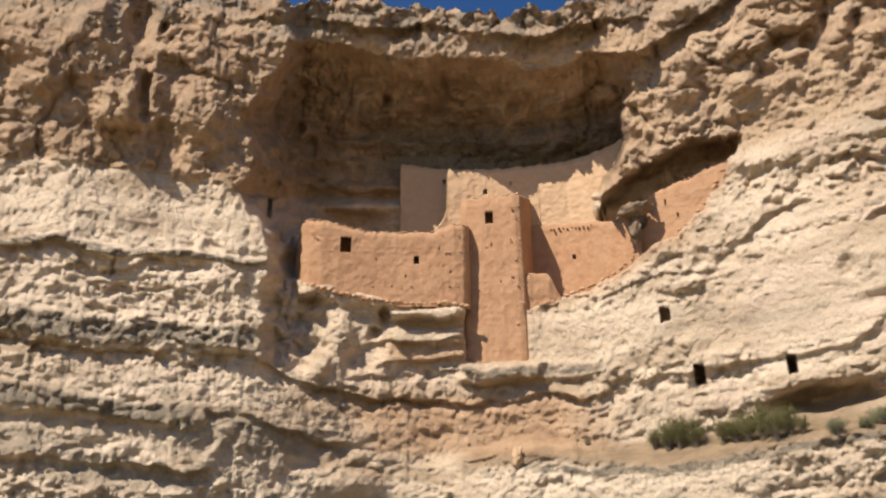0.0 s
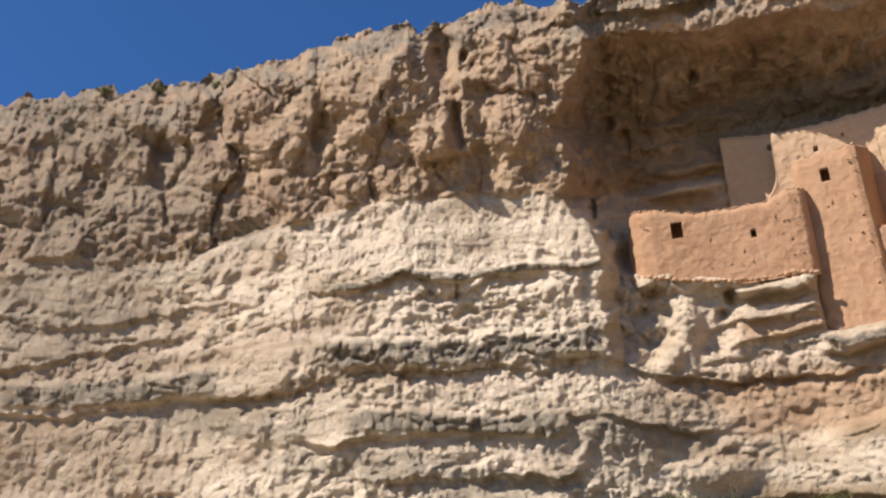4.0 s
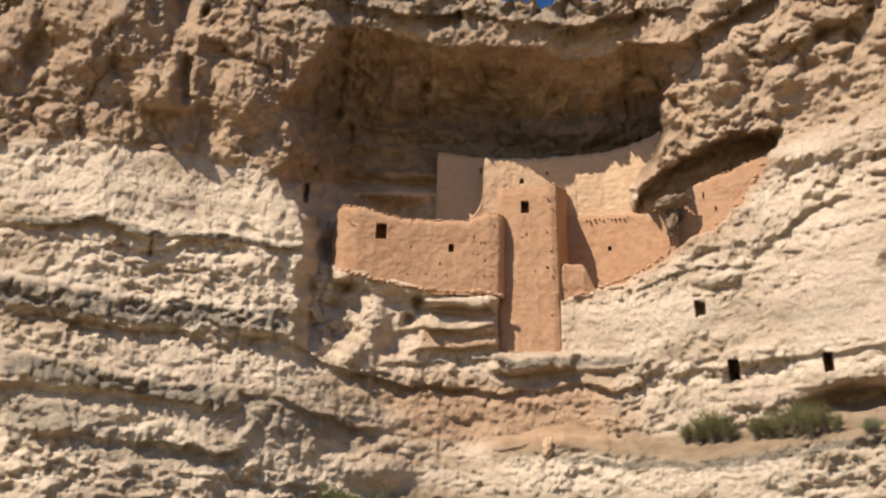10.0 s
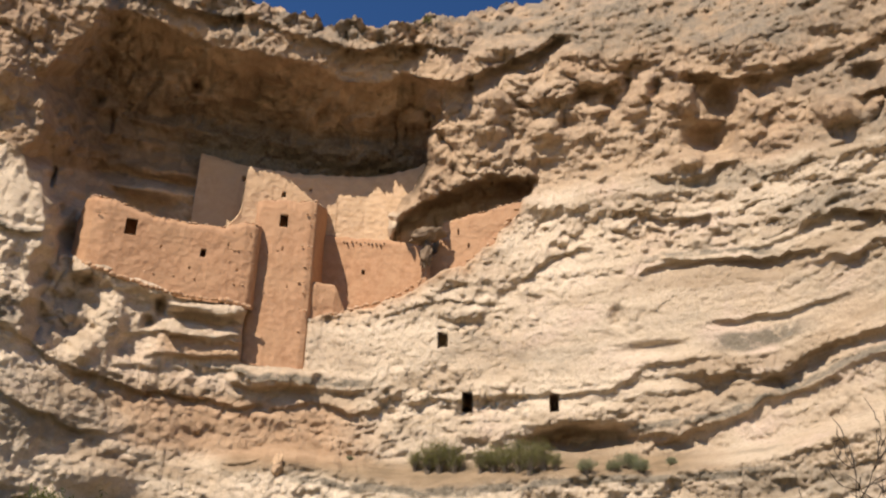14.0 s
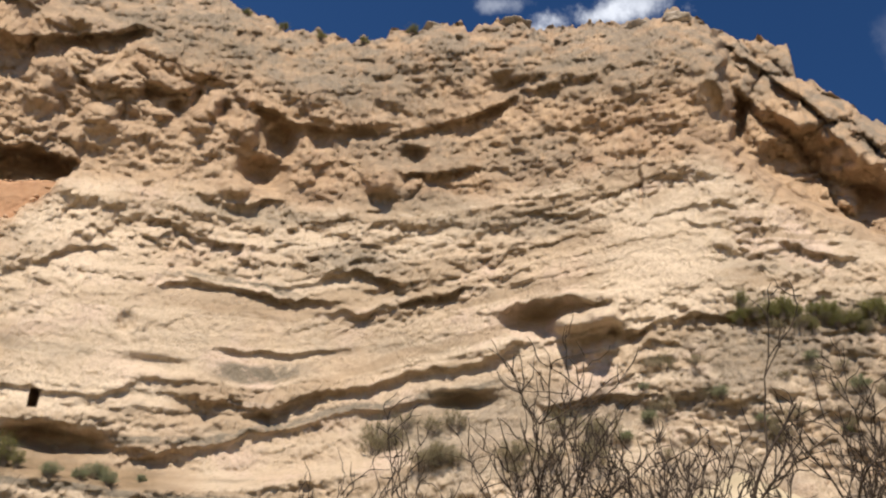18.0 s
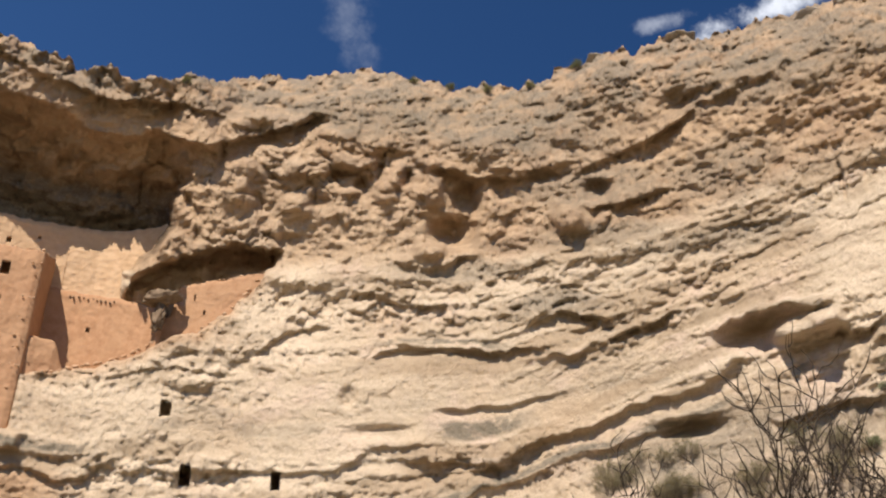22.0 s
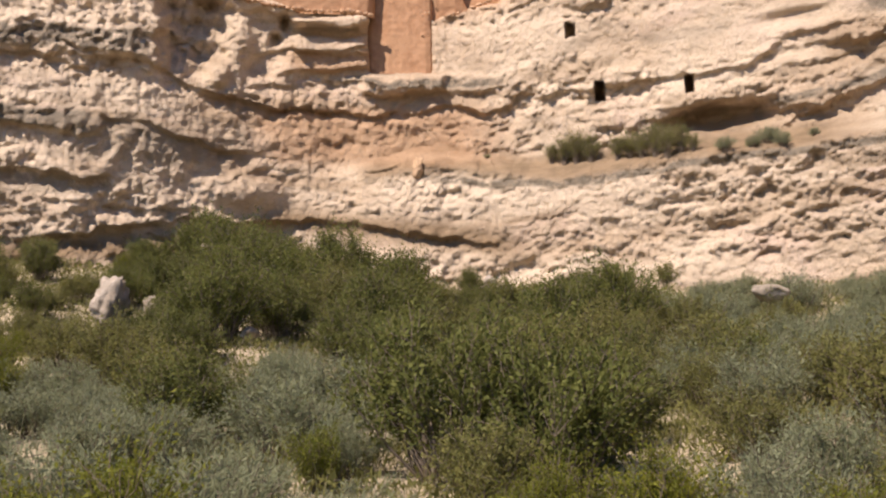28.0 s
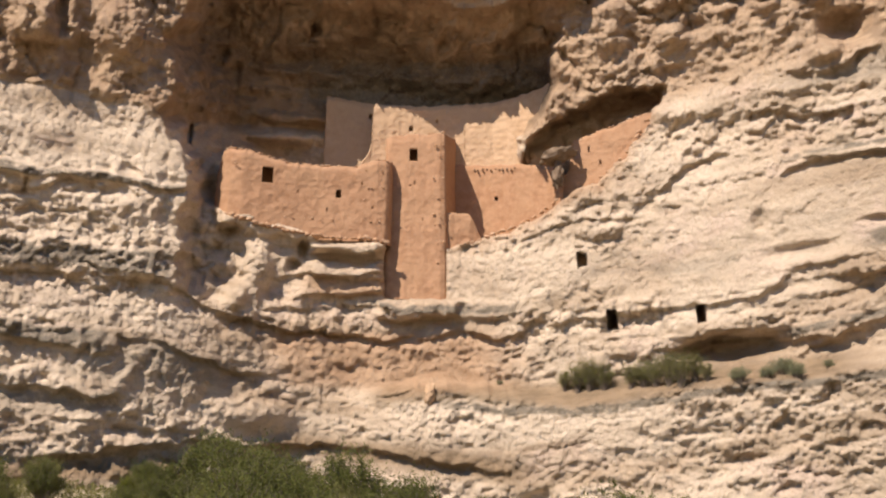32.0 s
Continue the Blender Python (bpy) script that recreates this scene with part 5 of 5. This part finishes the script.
put_tree(21, 47.4, 11, 25.1, 0.55, 5, "leafless mesquite tree with dark crooked limbs")
put_tree(27, 58.5, 11, 24.8, 0.5, 4, "leafless many-stemmed mesquite tree, dark against pale rock")
put_tree(23, 60.5, 13, 21.7, 0.7, 5, "leafless thin-twigged mesquite tree on the slope")
put_tree(24, 39.7, 12, 21.6, 0.9, 8, "low leafless mesquite tree with fine dark twigs")
put_tree(26, 55.2, 12, 21.2, 0.8, 8, "low leafless mesquite thicket with fine dark twigs")
put_tree(29, 43.9, 10, 20.8, 0.7, 5, "low leafless mesquite tree with fine dark twigs")


# ---- stones, beams and small things ----
def stone_mesh(name, seed, size, mat=None, rough=0.06, detail=4, boxy=0.0):
    """A weathered boulder: a ball pushed in by flat facets and roughened."""
    rng = np.random.default_rng(seed)
    bm = bmesh.new()
    bmesh.ops.create_icosphere(bm, subdivisions=detail, radius=1.0)
    planes = [(Vector(rng.normal(0, 1, 3)).normalized(), rng.uniform(0.55, 0.85) + 0.3 * boxy) for _ in range(11)]
    for v in bm.verts:
        p = v.co.lerp(v.co / max(abs(c) for c in v.co), boxy)
        for n, d in planes:
            k = p.dot(n) - d
            if k > 0:
                p -= n * k * 0.92
        p += p.normalized() * (rough * noise.fractal(p * 2.2 + Vector((seed, 0, 0)), 1.0, 2.0, 5) + 0.5 * rough * noise.noise(p * 7))
        v.co = Vector((p.x * size[0], p.y * size[1], p.z * size[2]))
    me = bpy.data.meshes.new(name)
    bm.to_mesh(me)
    bm.free()
    me.materials.append(mat or STONE)
    me.polygons.foreach_set("use_smooth", np.ones(len(me.polygons), bool))
    return me


def stone_material():
    g = Graph("grey_boulder")
    fine = g.noise(7, 6, 0.65)
    col = g.mix(g.ramp(g.noise(1.6, 5), 0.35, 0.65), (0.42, 0.36, 0.29), (0.27, 0.225, 0.17))
    col = g.mix(g.math("MULTIPLY", g.ramp(fine, 0.5, 0.7), 0.5), col, (0.16, 0.135, 0.105))
    return g.finish(col, 0.95, [(g.noise(3, 6), 0.7, 0.12), (fine, 0.6, 0.03)])


STONE = stone_material()
BROWN_STONE = plaster_material("brown_rock", (0.13, 0.09, 0.06), (0.25, 0.18, 0.12), (0.18, 0.13, 0.085))


def boulder(seed, az, el, r, size, turn, label, group="", mat=None):
    x, y, z = spot(az, el, r)
    ob = new("boulder", stone_mesh("boulder", seed, size, mat, 0.3 if size[2] > size[0] else 0.1, 4, 0.6 if group == "rim boulders" else 0.0))
    ob.matrix_world = pose(x, y, z, *turn)
    return tagged(ob, label, "rock", group)


boulder(3, -15.7, 9.6, 28.0, (0.5, 0.42, 0.85), (8, 20, 30), "pale pointed limestone boulder among green bushes")
boulder(5, 19.9, 9.3, 33.0, (0.7, 0.5, 0.3), (0, 5, 10), "low flat pale rock among grey bushes")
boulder(7, 53.2, 42.05, 41.6, (0.85, 0.7, 0.42), (0, 8, 20), "grey caprock boulder lying on the cliff rim", "rim boulders")
boulder(9, 55.7, 42.1, 41.4, (1.1, 0.8, 0.5), (0, -22, 40), "tilted grey caprock slab on the cliff rim", "rim boulders")
boulder(11, 39.4, 42.35, 44.2, (1.7, 0.8, 0.26), (0, 0, 5), "flat pale caprock slab on the cliff rim", "rim boulders")
boulder(13, 43.9, 42.4, 43.7, (1.6, 1.0, 0.22), (0, 3, 70), "flat pale caprock slab on the cliff rim", "rim boulders")
boulder(15, 1.0, 17.2, 43.0, (0.27, 0.24, 0.5), (0, 6, 0), "small upright orange stone on the ledge", mat=BUFF)
for i, (a, e, rr, w) in enumerate([(-9.6, 9.4, 30, 0.35), (-8.4, 8.2, 28, 0.3), (-10.6, 12.6, 39, 0.45), (-3.6, 11.2, 37, 0.4), (-13.5, 9.6, 32, 0.4), (5, 10.8, 39, 0.35), (-7, 10.4, 35, 0.3)]):
    boulder(30 + i, a, e, rr, (w, w * 0.8, w * 0.7), (10 * i, 5, 40 * i), "pale limestone stone fallen on the slope", "fallen stones")

# leaning rock stump under the overhang
x, y, z = spot(8.9, 30.0, 44.0)
stump = thing("rock_stump", "dark weathered rock knob on a narrow stem", "rock", at=(x, y, z))
for name, a, e, size, tilt in (("knob", 8.95, 29.85, (0.95, 0.7, 0.42), (0, -20, 0)), ("stem", 8.95, 28.9, (0.33, 0.4, 0.95), (0, 10, 0))):
    p = new(name, stone_mesh(name, 53 + len(name), size, BROWN_STONE, 0.34))
    px, py, pz = spot(a, e, 44.2)
    p.parent = stump
    p.matrix_basis = Matrix.Translation((px - x, py - y, pz - z)) @ pose(0, 0, 0, *tilt)

# roof-beam ends that stand out of the side wall
WOOD = bark_material("weathered_beam", (0.10, 0.065, 0.04), (0.22, 0.15, 0.10))
rng_beam = np.random.default_rng(5)
for k in range(11):
    a = 3.75 + 0.26 * k + rng_beam.uniform(-0.05, 0.05)
    wall_r = float(line([(2.2, 49.0), (4.4, 48.6), (5.5, 48.0), (7, 46.6), (9.3, 44.9)], a))
    p0 = np.array(spot(a, 29.42 + rng_beam.uniform(-0.05, 0.05), wall_r + 0.2))
    p1 = np.array(spot(a + rng_beam.uniform(-0.02, 0.06), 29.36 + rng_beam.uniform(-0.06, 0.05), wall_r - rng_beam.uniform(0.05, 0.2)))
    part("beam_end", tubes("beam_end", [[(p0, 0.055), ((p0 + p1) / 2, 0.05), (p1, 0.045)]], WOOD, 6), castle, "weathered wooden beam end")

# shrubs rooted on the ledges of the rock
rng_ledge = np.random.default_rng(17)


def ledge_bush(kind, az, el, size):
    r, _ = cliff_relief(np.array([[az]]), np.array([[el]]))
    x, y, z = spot(az, el, float(r[0, 0]) - 0.25)
    return put_bush(kind, x, y, size, rng_ledge, 0.1, z)


for a, e, w in ((8.7, 17.3, 0.6), (9.4, 17.2, 0.85), (10.1, 17.2, 1.0), (10.9, 17.2, 0.8), (12.4, 17.2, 0.75), (13.1, 17.2, 0.9), (13.8, 17.2, 0.8), (14.5, 17.2, 1.0), (15.2, 17.2, 0.95),
                (15.9, 17.3, 0.85), (16.6, 17.3, 0.55)):
    ledge_bush("ledge_shrub", a, e, w)
for a, e, w in ((18.3, 17.2, 0.5), (19.8, 17.2, 0.42), (20.6, 17.3, 0.6), (21.3, 17.1, 0.5), (23.0, 17.4, 0.3), (5.0, 17.7, 0.2)):
    ledge_bush("sagebrush", a, e, w)
for k in range(44):
    a = 57.2 + 0.3 * k + rng_ledge.uniform(-0.2, 0.2)
    ledge_bush(("scrub_bush", "ledge_shrub", "scrub_bush", "dry_brush")[k % 4], a, 26.5 - 0.06 * k + rng_ledge.uniform(-0.6, 0.5), rng_ledge.uniform(0.3, 0.6) * (1.0, 1.2, 0.8, 1.0)[k % 4])
for k in range(22):
    ledge_bush("dry_brush", rng_ledge.uniform(35, 49), rng_ledge.uniform(18.6, 21.4), rng_ledge.uniform(0.4, 0.8))
for k in range(34):
    ledge_bush(("dry_brush", "sagebrush", "dry_brush")[k % 3], rng_ledge.uniform(50, 71), rng_ledge.uniform(19.5, 24.5), rng_ledge.uniform(0.25, 0.5))
for a, e, w in ((33.3, 41.9, 0.3), (36.8, 42.6, 0.35), (30.2, 41.9, 0.3), (27.5, 42.1, 0.3), (-45.5, 35.6, 0.35), (-42.2, 36.2, 0.3), (-38.6, 36.9, 0.3), (8.6, 41.5, 0.25), (24.8, 42.5, 0.3)):
    ledge_bush("scrub_bush", a, e, w)


# loose stones along the tops and the foot of the plastered walls
PEBBLES = [stone_mesh("coping_stone", 70 + i, (0.13, 0.11, 0.08), plaster_material("wall_stone", (0.44, 0.28, 0.17), (0.56, 0.40, 0.27), (0.38, 0.21, 0.11)) if i == 0 else bpy.data.materials["wall_stone"], 0.1, 2) for i in range(4)]
rng_stone = np.random.default_rng(31)


def coping(edge, dist, count, drop, group_scale):
    """Stones set along a wall's edge, half bedded in the mud."""
    for a in np.linspace(edge[0][0] + 0.1, edge[-1][0] - 0.1, count):
        a = a + rng_stone.uniform(-0.12, 0.12)
        x, y, z = spot(a, float(line(edge, a)) + rng_stone.uniform(-0.03, 0.06) - drop, float(line(dist, a)) + rng_stone.uniform(-0.05, 0.15))
        ob = new("coping_stone", PEBBLES[int(rng_stone.integers(0, 4))])
        ob.parent = castle
        k = rng_stone.uniform(0.6, 1.3) * group_scale
        ob.matrix_basis = Matrix.Translation(-castle.location) @ Matrix.LocRotScale((x, y, z), Euler(rng_stone.uniform(-0.4, 0.4, 3)), (k, k, k))


coping([(-11.8, 29.8), (-11.5, 30.0), (-9.92, 29.9), (-8.84, 29.63), (-7.77, 29.46), (-6, 29.42), (-3.5, 29.46), (-2.5, 29.85), (-1.6, 29.85)], [(-11.8, 45.5), (-11, 45.1), (-6, 45.15), (-1.5, 45.3)], 58, 0.0, 0.85)
coping([(2.5, 25.2), (4.1, 25.6), (5.8, 26.1), (7.4, 26.7), (9.0, 27.65), (11.45, 28.45), (13.3, 29.85), (14.8, 31.5)], [(2.5, 46.0), (9, 45.2), (15, 43.4)], 34, 0.05, 1.2)
coping([(-1.4, 31.2), (-0.4, 31.3), (0.8, 31.3), (1.85, 31.4)], [(-1.7, 46.35), (1.85, 46.15)], 20, 0.0, 0.8)
coping([(-12, 26.4), (-10.8, 26.35), (-8.6, 25.95), (-5.9, 25.6), (-2.8, 25.55), (-1.6, 25.4)], [(-12, 45.2), (-11, 44.7), (-6, 44.7), (-2, 44.75)], 44, 0.0, 1.5)
coping([(9.95, 30.45), (11.1, 30.85), (14.5, 31.7)], [(9.95, 44.95), (12, 44.5), (15.2, 44.0)], 22, 0.0, 0.9)

# stones that show through the worn plaster
for el, a0, a1, count in ((29.5, -3.4, -1.6, 6), (28.6, -3.3, -1.5, 7), (27.5, -3.2, -1.5, 7), (26.4, -8.0, -1.5, 12), (29.3, -11.3, -9.8, 6)):
    coping([(a0, el), (a1, el)], [(-12, 46.2), (-11.6, 45.1), (-11, 44.88), (-6, 44.93), (-2, 44.98), (-1.5, 45.2)], count, rng_stone.uniform(-0.3, 0.3), 0.55)
for el in (30.9, 30.0, 29.0, 28.1, 27.2, 26.3, 25.4, 24.2):
    coping([(1.2, el), (1.95, el)], [(-1.6, 46.1), (1.7, 45.85 - 0.05 * (30 - el)), (1.95, 45.95 - 0.05 * (30 - el))], 3, rng_stone.uniform(-0.3, 0.3), 0.6)
